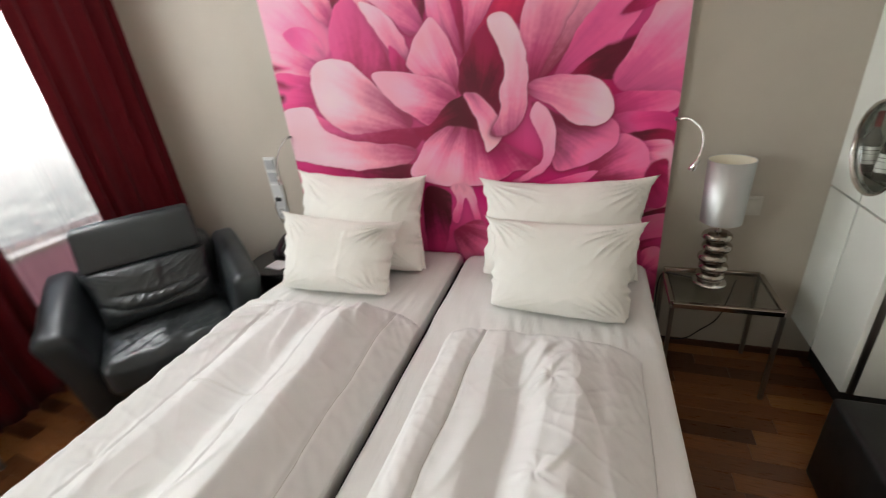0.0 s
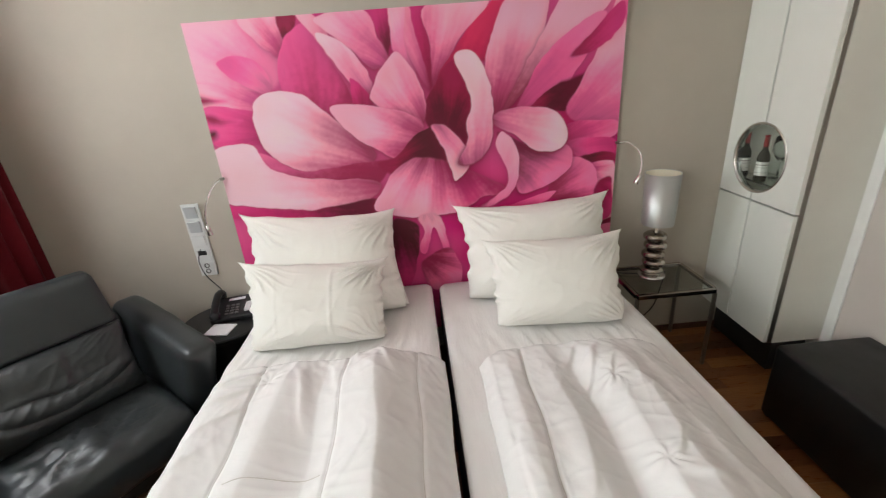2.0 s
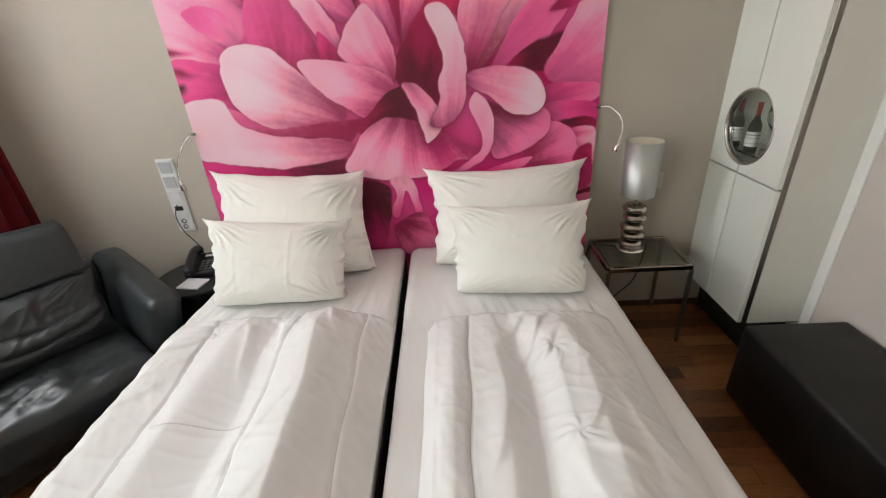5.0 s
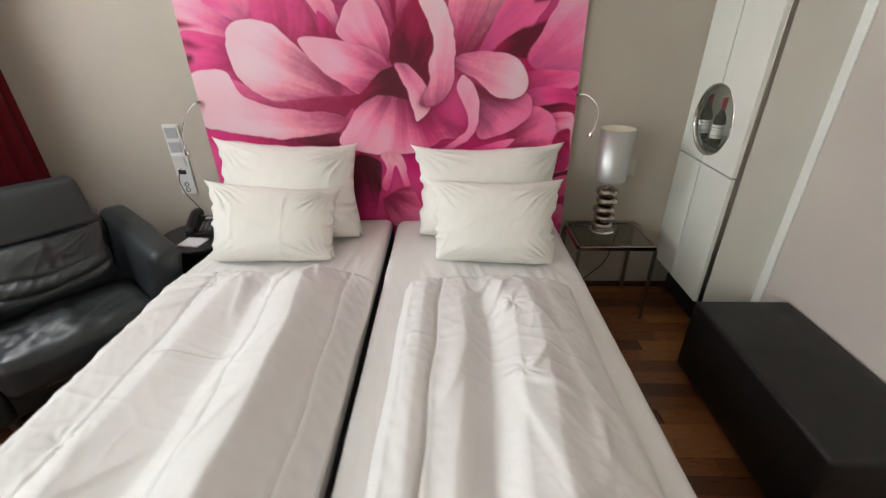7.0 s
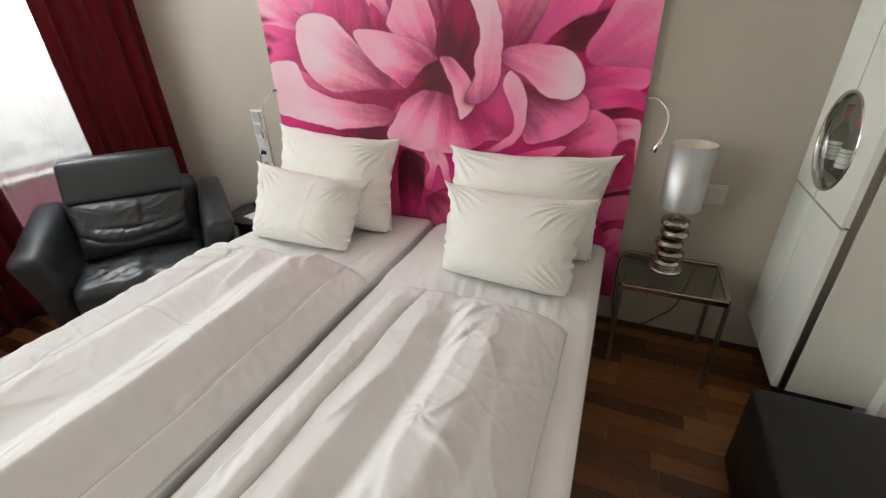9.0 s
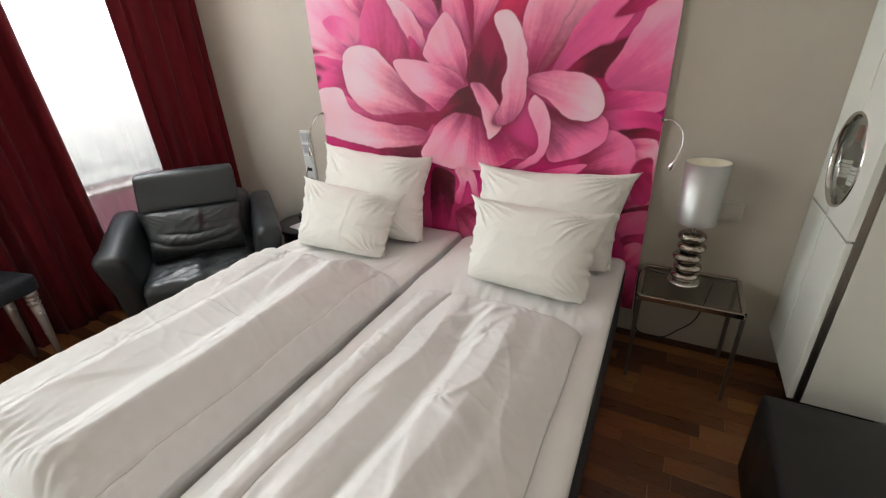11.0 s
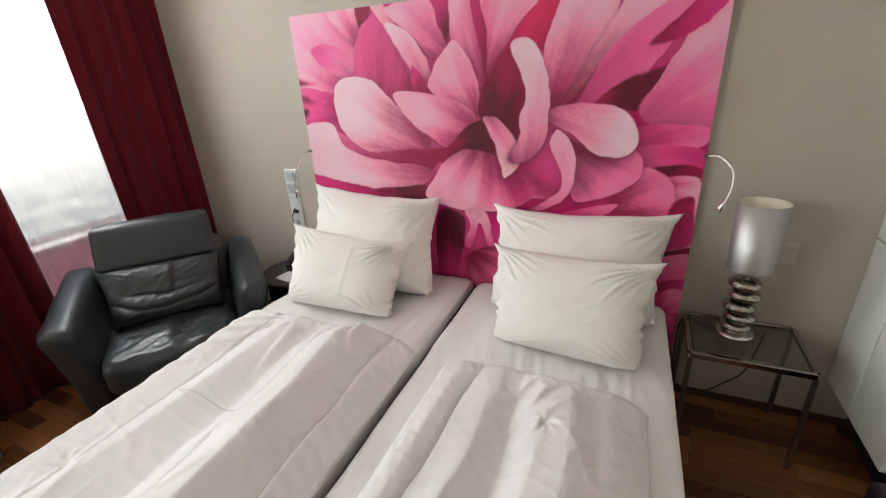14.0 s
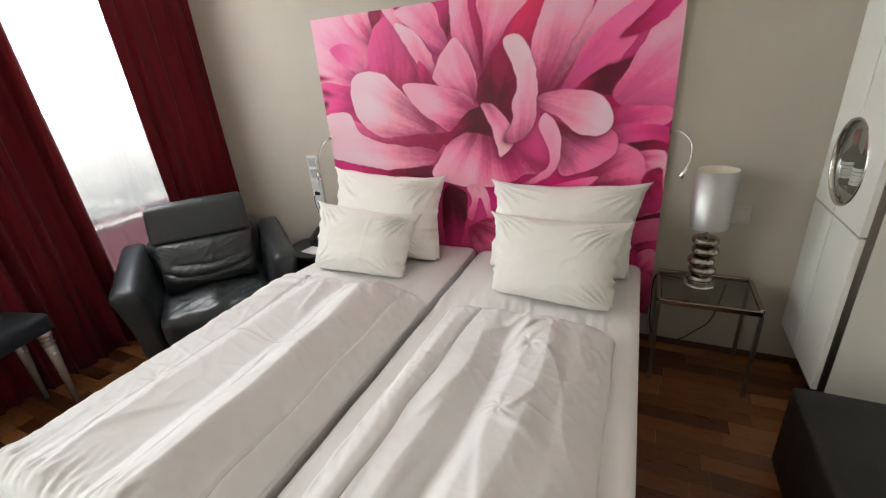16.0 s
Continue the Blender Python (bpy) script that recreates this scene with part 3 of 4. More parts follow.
part("glass_top", box(-TX + 0.01, TX - 0.01, -TY + 0.01, TY - 0.01, TZ - 0.008, TZ - 0.001, 0.001, 1), smoked_glass, tbl, "smoked glass top")
for sx in (-1, 1):
    for sy in (-1, 1):
        part("leg", box(sx * (TX - 0.001) - 0.0075, sx * (TX - 0.001) + 0.0075, sy * (TY - 0.001) - 0.0075, sy * (TY - 0.001) + 0.0075, 0, TZ - 0.0225, 0.002, 2), steel, tbl)

lamp = thing("table_lamp", pose(1.081, -0.130, TZ), "table lamp of stacked chrome balls under a silver drum shade", "lamp")
part("base", lathe([(0, 0), (0.062, 0), (0.064, 0.004), (0.060, 0.009), (0.02, 0.012), (0, 0.012)], 40), chrome, lamp, smooth=True)
for k in range(5):
    z = 0.030 + 0.044 * k
    prof = [(0.010, z - 0.020)] + [(0.010 + 0.043 * math.cos(a) ** 0.7, z + 0.0215 * math.sin(a)) for a in [(-80 + 16 * i) * math.pi / 180 for i in range(11)]] + [(0.010, z + 0.020)]
    ball = part("ball", lathe(prof, 36), smoked_chrome, lamp, smooth=True)
    ball.location = (0.006 * math.sin(2.4 * k), 0.005 * math.cos(1.7 * k), 0)
part("stem", lathe([(0.008, 0.0), (0.008, 0.30), (0, 0.30)], 14), chrome, lamp, smooth=True)
part("shade", lathe([(0.071, 0.270), (0.077, 0.512), (0.0755, 0.512), (0.0695, 0.270), (0.071, 0.270)], 48), silver_shade, lamp, "silver drum shade", True)
part("lining", lathe([(0.0690, 0.272), (0.0750, 0.510), (0.0742, 0.510), (0.0682, 0.272), (0.0690, 0.272)], 48), shade_lining, lamp, "cream lining", True)
part("bulb", lathe([(0.012, 0.30), (0.014, 0.32), (0.024, 0.36), (0.026, 0.38), (0.018, 0.40), (0, 0.405)], 20), white_paint, lamp, smooth=True)
cord = part("lamp_cord", tube([(1.04, -0.12, 0.424), (0.965, -0.10, 0.427), (0.913, -0.06, 0.40), (0.908, -0.035, 0.25), (0.93, -0.03, 0.07), (1.04, -0.025, 0.045), (1.11, -0.03, 0.11), (1.17, -0.04, 0.20), (1.20, -0.05, 0.39)], 0.003, 8), black_plastic, None, smooth=True)
tagged(cord, "thin black lamp cord hanging behind the glass table", "cord")


def reading_lamp(m, label):
    r = thing("reading_lamp", m, label, "lamp", "reading lamps beside the panel")
    part("bracket", box(-0.012, 0.006, -0.005, 0.012, -0.006, 0.006, 0.002, 2), steel, r)
    part("gooseneck", tube([(0.0, 0, 0), (0.035, -0.02, 0.002), (0.074, -0.05, -0.035), (0.080, -0.075, -0.085), (0.066, -0.090, -0.135)], 0.0042, 10), chrome, r, smooth=True)
    head = lathe([(0, 0.022), (0.009, 0.02), (0.011, 0.0), (0.013, -0.022), (0.012, -0.024), (0, -0.018)], 20)
    bmesh.ops.transform(head, matrix=pose(0.060, -0.094, -0.150, 0, 25, 0), verts=head.verts)
    part("lamp_head", head, chrome, r, smooth=True)
    return r


reading_lamp(pose(0.902, -0.045, 1.066), "slim chrome gooseneck reading lamp on the panel's edge")
rl = thing("reading_lamp", pose(-0.90, -0.045, 1.05), "slim chrome gooseneck reading lamp hanging by the switches", "lamp", "reading lamps beside the panel")
part("bracket", box(-0.006, 0.012, -0.005, 0.012, -0.006, 0.006, 0.002, 2), steel, rl)
part("gooseneck", tube([(0.0, 0, 0), (-0.03, -0.008, -0.02), (-0.066, -0.02, -0.07), (-0.098, -0.028, -0.145), (-0.102, -0.03, -0.20)], 0.0042, 10), chrome, rl, smooth=True)
head = lathe([(0, 0.024), (0.009, 0.022), (0.011, 0.0), (0.013, -0.022), (0.012, -0.024), (0, -0.018)], 20)
bmesh.ops.transform(head, matrix=pose(-0.101, -0.031, -0.222, 0, -6, 0), verts=head.verts)
part("lamp_head", head, chrome, rl, smooth=True)

sock = thing("wall_switch", pose(1.204, 0, 0.710), "square white wall switch behind the lamp", "switch")
part("frame", box(-0.0405, 0.0405, -0.010, -0.0005, -0.0405, 0.0405, 0.003, 2), wall_plate, sock)
part("rocker", box(-0.029, 0.029, -0.015, -0.0102, -0.029, 0.029, 0.003, 2), wall_plate, sock)


# ---- cabinet with the round window ----
CX, CY0, CZ, CTOP = 1.445, -0.455, 0.20, 2.45
SEAM, HOLE_Y, HOLE_Z, HOLE_R = 0.797, -0.212, 0.982, 0.146
cab = thing("cabinet", pose(0, 0, 0), "tall white lacquered corner cabinet with a round glass window", "cabinet")
bm = box(CX + 0.0405, XR - 0.002, CY0 - 0.002, CY0 + 0.014, CZ, CTOP)
part("side_panel", bm, side_lacquer, cab, "satin off-white side panel")
part("side_panel", box(CX + 0.034, XR - 0.002, -0.018, -0.002, CZ, CTOP), side_lacquer, cab)
part("back_panel", box(XR - 0.06, XR - 0.045, CY0 + 0.015, -0.019, CZ, CTOP), mirror_back, cab, "pale back of the niche")
part("plinth", box(CX + 0.10, XR - 0.003, CY0 + 0.06, -0.003, 0.001, CZ - 0.001), dark_gap, cab, "dark recessed plinth")
for z in (CZ + 0.002, SEAM - 0.012, 1.16, CTOP - 0.02):
    part("shelf", box(CX + 0.036, XR - 0.061, CY0 + 0.015, -0.019, z, z + 0.016), niche_mat, cab)
part("corner_profile", box(CX + 0.0185, CX + 0.040, CY0 - 0.001, CY0 + 0.014, CZ, CTOP, 0.002, 1), steel, cab, "dark metal corner profile")


def door_leaf(y0, y1, z0, z1, hole):
    """A door leaf in the plane x = CX, with half of the round hole cut from it."""
    t = 0.018
    if not hole:
        return box(CX, CX + t, y0, y1, z0, z1, 0.0015, 2)
    bm = bmesh.new()
    # outline runs round the leaf, and round its half of the hole
    left = abs(y1 - HOLE_Y) < abs(y0 - HOLE_Y)
    edge = y1 if left else y0
    s = -1 if left else 1
    a0 = math.asin(min(1, abs(edge - HOLE_Y) / HOLE_R))
    arc = [(HOLE_Y + s * HOLE_R * math.sin(a), HOLE_Z + HOLE_R * math.cos(a)) for a in [a0 + (math.pi - 2 * a0) * k / 32 for k in range(33)]]
    far = y0 if left else y1
    pts_o = []
    for y, z in arc:
        d = Vector((y - HOLE_Y, z - HOLE_Z)).normalized()
        ts = []
        if abs(d[0]) > 1e-6:
            ts.append((far - HOLE_Y) / d[0])
        if d[1] > 1e-6:
            ts.append((z1 - HOLE_Z) / d[1])
        if d[1] < -1e-6:
            ts.append((z0 - HOLE_Z) / d[1])
        q = min(v for v in ts if v > 0)
        pts_o.append((HOLE_Y + d[0] * q, HOLE_Z + d[1] * q))
    pts_o[0], pts_o[-1] = (edge, z1), (edge, z0)
    # snap the rays next to the corners onto them
    for zc in (z0, z1):
        k = min(range(1, 32), key=lambda i: math.hypot(pts_o[i][0] - far, pts_o[i][1] - zc))
        pts_o[k] = (far, zc)
    grid = [[bm.verts.new((x, y, z)) for y, z in pts] for x, pts in ((CX, arc), (CX, pts_o), (CX + t, pts_o), (CX + t, arc))]
    for k in range(32):
        for a in range(4):
            b = (a + 1) % 4
            bm.faces.new((grid[a][k], grid[a][k + 1], grid[b][k + 1], grid[b][k]))
    for k in (0, 32):
        bm.faces.new([grid[a][k] for a in range(4)])
    return bm


YS = HOLE_Y
# dark strips added behind the door gaps give the seams their shade
part("seam_shade_strip", box(CX + 0.019, CX + 0.032, YS - 0.012, YS + 0.012, CZ + 0.01, HOLE_Z - HOLE_R - 0.01), dark_gap, cab)
part("seam_shade_strip", box(CX + 0.019, CX + 0.032, YS - 0.012, YS + 0.012, HOLE_Z + HOLE_R + 0.01, CTOP - 0.01), dark_gap, cab)
part("seam_shade_rail", box(CX + 0.0192, CX + 0.031, CY0 + 0.016, YS - 0.013, SEAM - 0.012, SEAM + 0.012), dark_gap, cab)
part("seam_shade_rail", box(CX + 0.0192, CX + 0.031, YS + 0.013, -0.02, SEAM - 0.012, SEAM + 0.012), dark_gap, cab)
for y0, y1 in ((CY0, YS - 0.004), (YS + 0.004, -0.004)):
    part("door", door_leaf(y0, y1, CZ + 0.004, SEAM - 0.004, False), lacquer, cab)
    part("door", door_leaf(y0, y1, SEAM + 0.004, 1.9, True), lacquer, cab)
    part("door", door_leaf(y0, y1, 1.904, CTOP, False), lacquer, cab)
ring = lathe([(HOLE_R + 0.004, -0.003), (HOLE_R + 0.003, 0.004), (HOLE_R - 0.001, 0.005), (HOLE_R - 0.006, 0.002), (HOLE_R - 0.006, -0.026), (HOLE_R - 0.002, -0.026), (HOLE_R - 0.002, -0.003), (HOLE_R + 0.004, -0.003)], 64)
bmesh.ops.transform(ring, matrix=pose(CX, HOLE_Y, HOLE_Z, 0, -90, 0), verts=ring.verts)
part("window_ring", ring, chrome, cab, "polished metal ring", True)
disc = lathe([(0, -0.012), (HOLE_R - 0.007, -0.012), (HOLE_R - 0.007, -0.016), (0, -0.016)], 64)
bmesh.ops.transform(disc, matrix=pose(CX, HOLE_Y, HOLE_Z, 0, -90, 0), verts=disc.verts)
disc = part("round_pane", disc, clear_glass, cab)
disc.visible_shadow = False
part("glass_shelf", box(CX + 0.05, XR - 0.062, CY0 + 0.016, -0.02, 0.858, 0.866), clear_glass, cab)


def bottle(x, y, z, turn):
    b = thing("wine_bottle", pose(x, y, z, 0, 0, turn) @ Matrix.Diagonal((0.66, 0.66, 0.80, 1)), "dark red wine bottle with a pale label and red foil", "bottle", "bottles in the cabinet")
    part("glass", lathe([(0, 0), (0.034, 0), (0.0365, 0.006), (0.0365, 0.125), (0.034, 0.145), (0.018, 0.172), (0.0145, 0.185), (0.0145, 0.20), (0, 0.20)], 28), wine, b, smooth=True)
    part("foil_cap", lathe([(0.0150, 0.190), (0.0152, 0.243), (0.0162, 0.244), (0.0162, 0.252), (0, 0.253)], 24), foil, b, "red foil cap", True)
    lab = part("bottle_label", lathe([(0.0369, 0.035), (0.0371, 0.036), (0.0371, 0.109), (0.0369, 0.110)], 28), bottle_label, b, "cream paper label", True)
    for z0, h in ((0.092, 0.004), (0.078, 0.002), (0.050, 0.002)):
        part("label_bar", lathe([(0.0374, z0), (0.0374, z0 + h)], 28), label_bar, lab, smooth=True)
    return b


bottle(1.505, -0.168, 0.867, 20)
bottle(1.504, -0.056, 0.867, -30)


def wine_glass(x, y, z):
    g = part("wine_glass", lathe([(0, 0), (0.032, 0.001), (0.030, 0.004), (0.004, 0.008), (0.0035, 0.075), (0.018, 0.088), (0.034, 0.12), (0.036, 0.15), (0.030, 0.185), (0.029, 0.185), (0.034, 0.15), (0.032, 0.12), (0.016, 0.092), (0, 0.088)], 28), clear_glass, None, smooth=True)
    g.location = (x, y, z)
    return tagged(g, "clear stemmed wine glass standing in the cabinet", "glass", "glasses in the cabinet")


wine_glass(1.60, -0.15, 0.867)
wine_glass(1.53, -0.30, 0.867)
wine_glass(1.58, -0.37, 0.867)

trim = part("trim", box(XR - 0.008, XR - 0.0005, CY0 - 0.050, CY0 - 0.003, 0.0, CTOP, 0.002, 2), white_paint)
tagged(trim, "narrow white upright board between cabinet and wall", "trim", kind="structure")

# ---- bench ----
ben = thing("bench", pose(0, 0, 0), "low rectangular bench in smooth black vinyl against the wall", "bench")
bm = box(1.325, 1.704, -1.385, -0.645, 0.012, 0.342, 0.016, 4)
bmesh.ops.subdivide_edges(bm, edges=[e for e in bm.edges if e.calc_length() > 0.2], cuts=10, use_grid_fill=True)
bend(bm, lambda c: (c[0], c[1], c[2] + (0.010 * math.cos((c[0] - 1.52) / 0.39 * math.pi) * math.cos((c[1] + 1.0075) / 0.755 * math.pi) if c[2] > 0.3 else 0)))
part("upholstery", bm, black_vinyl, ben, smooth=True)
for x in (1.36, 1.68):
    for y in (-1.35, -0.665):
        part("foot", lathe([(0, 0), (0.02, 0), (0.02, 0.014), (0, 0.014)], 14, at=(x, y, 0)), black_plastic, ben)


# ---- armchair ----
chair = thing("armchair", pose(-1.13, -0.86, 0, 0, 0, -37), "low grey leather armchair with flared arms, headrest and loose cushion", "armchair")


def soft_box(x0, x1, y0, y1, z0, z1, r, shape=None, puff=0.0, seed=0.0, crease=0.0, cuts=9):
    """An upholstered block: rounded, puffed and a little creased."""
    bm = bmesh.new()
    bmesh.ops.create_cube(bm, size=1.0)
    bmesh.ops.subdivide_edges(bm, edges=bm.edges[:], cuts=max(cuts, 17), use_grid_fill=True)
    c, h = Vector(((x0 + x1) / 2, (y0 + y1) / 2, (z0 + z1) / 2)), Vector(((x1 - x0) / 2, (y1 - y0) / 2, (z1 - z0) / 2))

    def rounded(p):
        # points crowd towards the edges, which are then rounded by r
        s = [math.sin(math.pi * v) * h[i] for i, v in enumerate(p)]
        k = [min(h[i] - r, max(r - h[i], v)) for i, v in enumerate(s)]
        d = Vector([a - b for a, b in zip(s, k)])
        if d.length > 1e-7:
            d = d.normalized() * min(r, d.length)
        return Vector(k) + d + c

    def f(p):
        p = rounded(p)
        q = [(p[i] - c[i]) / h[i] for i in range(3)]
        out = [p[0], p[1], p[2]]
        for i in range(3):
            j, k = (i + 1) % 3, (i + 2) % 3
            out[i] += math.copysign(puff, q[i]) * abs(q[i]) * max(0, 1 - q[j] ** 2) * max(0, 1 - q[k] ** 2)
        n = crease * (fuzz(p, 8, seed) + 0.7 * fuzz(p, 19, seed + 3))
        out = [o + n * q[i] for i, o in enumerate(out)]
        return shape(*out) if shape else out
    bend(bm, f)
    return bm


def arm_shape(s):
    def f(x, y, z):
        # arms flare outwards with height and slope down to the front
        k = z / 0.56
        fwd = sm(-0.62, 0.05, x)
        return (x - 0.05 * (1 - k) * fwd, y + s * 0.05 * k * k, z - 0.05 * fwd * sm(0.3, 0.56, z))
    return f


part("frame", soft_box(-0.70, -0.03, -0.33, 0.33, 0.05, 0.24, 0.03, crease=0.002), leather, chair, smooth=True)
for s in (1, -1):
    lo, hi = sorted((s * 0.258, s * 0.385))
    part("arm", soft_box(-0.64, 0.03, lo, hi, 0.045, 0.578, 0.040, arm_shape(s), 0.010, 1.0 + s, 0.003), leather, chair, smooth=True)


def seat_wrinkle(x, y, z):
    w = math.exp(-((x + 0.08) / 0.13) ** 2 - (y / 0.19) ** 2) * sm(0.3, 0.36, z)
    r = (1 - min(1, 2.4 * abs(fuzz((x * 0.9 + 0.4 * y, y * 0.55, 2), 19)))) ** 2.4
    return (x, y, z - 0.014 * w + 0.030 * w * r)


part("seat", soft_box(-0.52, 0.10, -0.256, 0.256, 0.20, 0.365, 0.045, seat_wrinkle, 0.022, 3.0, 0.004, 44), leather, chair, "creased grey leather seat cushion", True)
part("backrest", soft_box(-0.70, -0.44, -0.30, 0.30, 0.10, 0.60, 0.05, lambda x, y, z: (x - 0.10 * (z - 0.3), y, z), 0.01, 4.0, 0.003), leather, chair, smooth=True)
part("headrest", soft_box(-0.52, -0.44, -0.248, 0.248, 0.618, 0.80, 0.022, lambda x, y, z: (x - 0.60 * (z - 0.64) + 0.11, y, z), 0.006, 5.0, 0.002), leather, chair, "flat padded grey leather headrest", True)
part("back_cushion", stuffed(((-0.355, -0.262, 0.615), (-0.355, 0.262, 0.605), (-0.205, -0.245, 0.365), (-0.205, 0.245, 0.365)), 0.15, 6.0, 0.06, 0.008, 0.024, 80), leather, chair, "slumped grey leather back cushion with sagging folds", True)
for x in (-0.62, -0.08):
    for y in (-0.29, 0.29):
        part("leg", lathe([(0, 0), (0.018, 0), (0.022, 0.052), (0, 0.052)], 14, at=(x, y, 0)), steel, chair)

# ---- left bedside: round table, telephone, notepad ----
RT = 0.42
rt = thing("round_table", pose(-0.985, -0.205, 0), "small round black lacquered bedside table", "table")
part("tabletop", lathe([(0, RT - 0.022), (0.185, RT - 0.022), (0.192, RT - 0.018), (0.192, RT - 0.004), (0.188, RT), (0, RT)], 56), black_lacquer, rt, smooth=False)
part("drum", lathe([(0, 0.002), (0.165, 0.002), (0.165, RT - 0.0225), (0, RT - 0.0225)], 56), black_lacquer, rt, smooth=False)

ph = thing("telephone", pose(-0.955, -0.135, RT + 0.001, 0, 0, 12), "black desk telephone with keypad, handset and pale label strips", "telephone")
bm = box(-0.095, 0.10, -0.085, 0.085, 0, 0.05, 0.006, 2)
bend(bm, lambda c: (c[0], c[1], c[2] * (0.45 + 0.55 * (c[1] + 0.085) / 0.17)))
part("body", bm, black_plastic, ph)


def on_slope(y):
    return 0.05 * (0.45 + 0.55 * (y + 0.085) / 0.17)


for r in range(4):
    for c in range(3):
        y, x = -0.055 + 0.021 * r, -0.028 + 0.022 * c
        part("key", box(x - 0.008, x + 0.008, y - 0.006, y + 0.006, on_slope(y) - 0.001, on_slope(y) + 0.004, 0.0015, 1), grey_plastic, ph)
part("display", box(-0.03, 0.045, 0.045, 0.065, on_slope(0.055) - 0.001, on_slope(0.055) + 0.003), paper, ph, "pale display strip")
part("label_strip", box(0.052, 0.078, -0.06, 0.03, on_slope(-0.015) - 0.004, on_slope(-0.015) + 0.006), paper, ph, "white label strip")
hs = tube([(-0.068, -0.095, 0.05), (-0.07, -0.04, 0.068), (-0.07, 0.04, 0.085), (-0.068, 0.095, 0.075)], 0.017, 12)
for y, z in ((-0.088, 0.046), (0.088, 0.070)):
    lathe([(0, -0.016), (0.022, -0.016), (0.024, 0.0), (0.018, 0.014), (0, 0.016)], 18, hs, (-0.068, y, z))
part("handset", hs, black_plastic, ph, smooth=True)
pad = part("notepad", box(-0.055, 0.055, -0.045, 0.045, 0, 0.006, 0.001, 1), paper)
pad.matrix_world = pose(-0.965, -0.29, RT + 0.001, 0, 0, -8)
tagged(pad, "small white notepad on the round table", "notepad")
cable = part("telephone_cable", tube([(-1.10, -0.014, 0.715), (-1.115, -0.03, 0.66), (-1.10, -0.03, 0.58), (-1.05, -0.03, 0.50), (-1.03, -0.04, 0.435)], 0.0025, 8), black_plastic, None, smooth=True)
tagged(cable, "thin black telephone cable from the wall socket", "cable")

# ---- switch strip with sockets ----
st = thing("switch_panel", pose(-1.094, 0, 0.757), "white upright panel with three switches and sockets", "switch panel")
part("frame", box(-0.0405, 0.0405, -0.011, -0.0005, -0.1825, 0.1825, 0.003, 2), switch_plastic, st)
for k in range(3):
    z = 0.142 - 0.071 * k
    rk = box(-0.0285, 0.0285, -0.018, -0.0112, z - 0.0285, z + 0.0285, 0.003, 2)
    bend(rk, lambda c: (c[0], c[1] - 0.004 * (c[2] - z) / 0.0285 if c[1] < -0.014 else c[1], c[2]))
    part("rocker", rk, rocker_grey if k < 2 else switch_plastic, st)
part("data_socket", box(-0.0285, 0.0285, -0.014, -0.0112, -0.0995, -0.0425, 0.002, 2), switch_plastic, st)
part("data_port", box(-0.022, 0.018, -0.0165, -0.0142, -0.072, -0.050, 0.002, 2), black_plastic, st)
part("aerial_plate", box(-0.0285, 0.0285, -0.014, -0.0112, -0.1705, -0.1135, 0.002, 2), switch_plastic, st)
for dz in (-0.128, -0.157):
    c = lathe([(0.0125, 0), (0.0125, 0.003), (0.009, 0.003), (0.007, -0.001), (0, -0.001)], 20)
    bmesh.ops.transform(c, matrix=pose(0.002, -0.0142, dz, 90), verts=c.verts)
    part("aerial_port", c, grey_plastic, st, smooth=True)

# ---- upholstered stool by the curtain ----
stl = thing("stool", pose(-1.605, -1.35, 0, 0, 0, 14), "stool with navy seat on pale turned legs beside the curtain", "stool")
part("seat", soft_box(-0.26, 0.0, -0.42, 0.0, 0.402, 0.490, 0.018, puff=0.01, cuts=5), blue_cloth, stl, smooth=True)
for x in (-0.225, -0.035):
    for y in (-0.385, -0.035):
        leg = part("leg", lathe([(0, 0), (0.012, 0), (0.02, 0.24), (0.024, 0.325), (0.018, 0.331), (0.027, 0.340), (0.027, 0.349), (0.018, 0.358), (0.025, 0.363), (0.025, 0.370), (0.018, 0.374), (0.029, 0.380), (0.029, 0.404), (0, 0.404)], 20), acrylic, stl, "pale polished turned leg", True)
        leg.location = (x, y, 0)


# ---- flower panel: a printed close-up of a pink peony ----
PX0, PX1, PZ0, PZ1 = -0.900, 0.900, 0.17, 1.672
NX, NZ = 560, 470
gx, gz = np.meshgrid(np.linspace(PX0, PX1, NX + 1) * 1000, np.linspace(PZ0, PZ1, NZ + 1) * 1000)
PALE, LIGHT, MID, ROSE = (np.array(srgb(*c)) for c in ((253, 212, 221), (248, 172, 198), (235, 116, 168), (219, 78, 143)))
HOT, DEEP, DARK, RED = (np.array(srgb(*c)) for c in ((196, 44, 113), (142, 16, 62), (70, 14, 24), (208, 40, 88)))
ink = np.empty(gx.shape + (3,))
ink[:] = ROSE * 0.5 + HOT * 0.5
rng = np.random.RandomState(7)
soft_noise = np.zeros(gx.shape)
for octave, amp in ((3, 1.0), (7, 0.5), (15, 0.3)):
    cell = rng.rand(octave + 2, octave + 2)
    u, v = (gx - gx.min()) / (gx.max() - gx.min()) * octave, (gz - gz.min()) / (gz.max() - gz.min()) * octave
    i, j = u.astype(int), v.astype(int)
    fu, fv = u - i, v - j
    fu, fv = fu * fu * (3 - 2 * fu), fv * fv * (3 - 2 * fv)
    soft_noise += amp * ((cell[j, i] * (1 - fu) + cell[j, i + 1] * fu) * (1 - fv) + (cell[j + 1, i] * (1 - fu) + cell[j + 1, i + 1] * fu) * fv - 0.5)
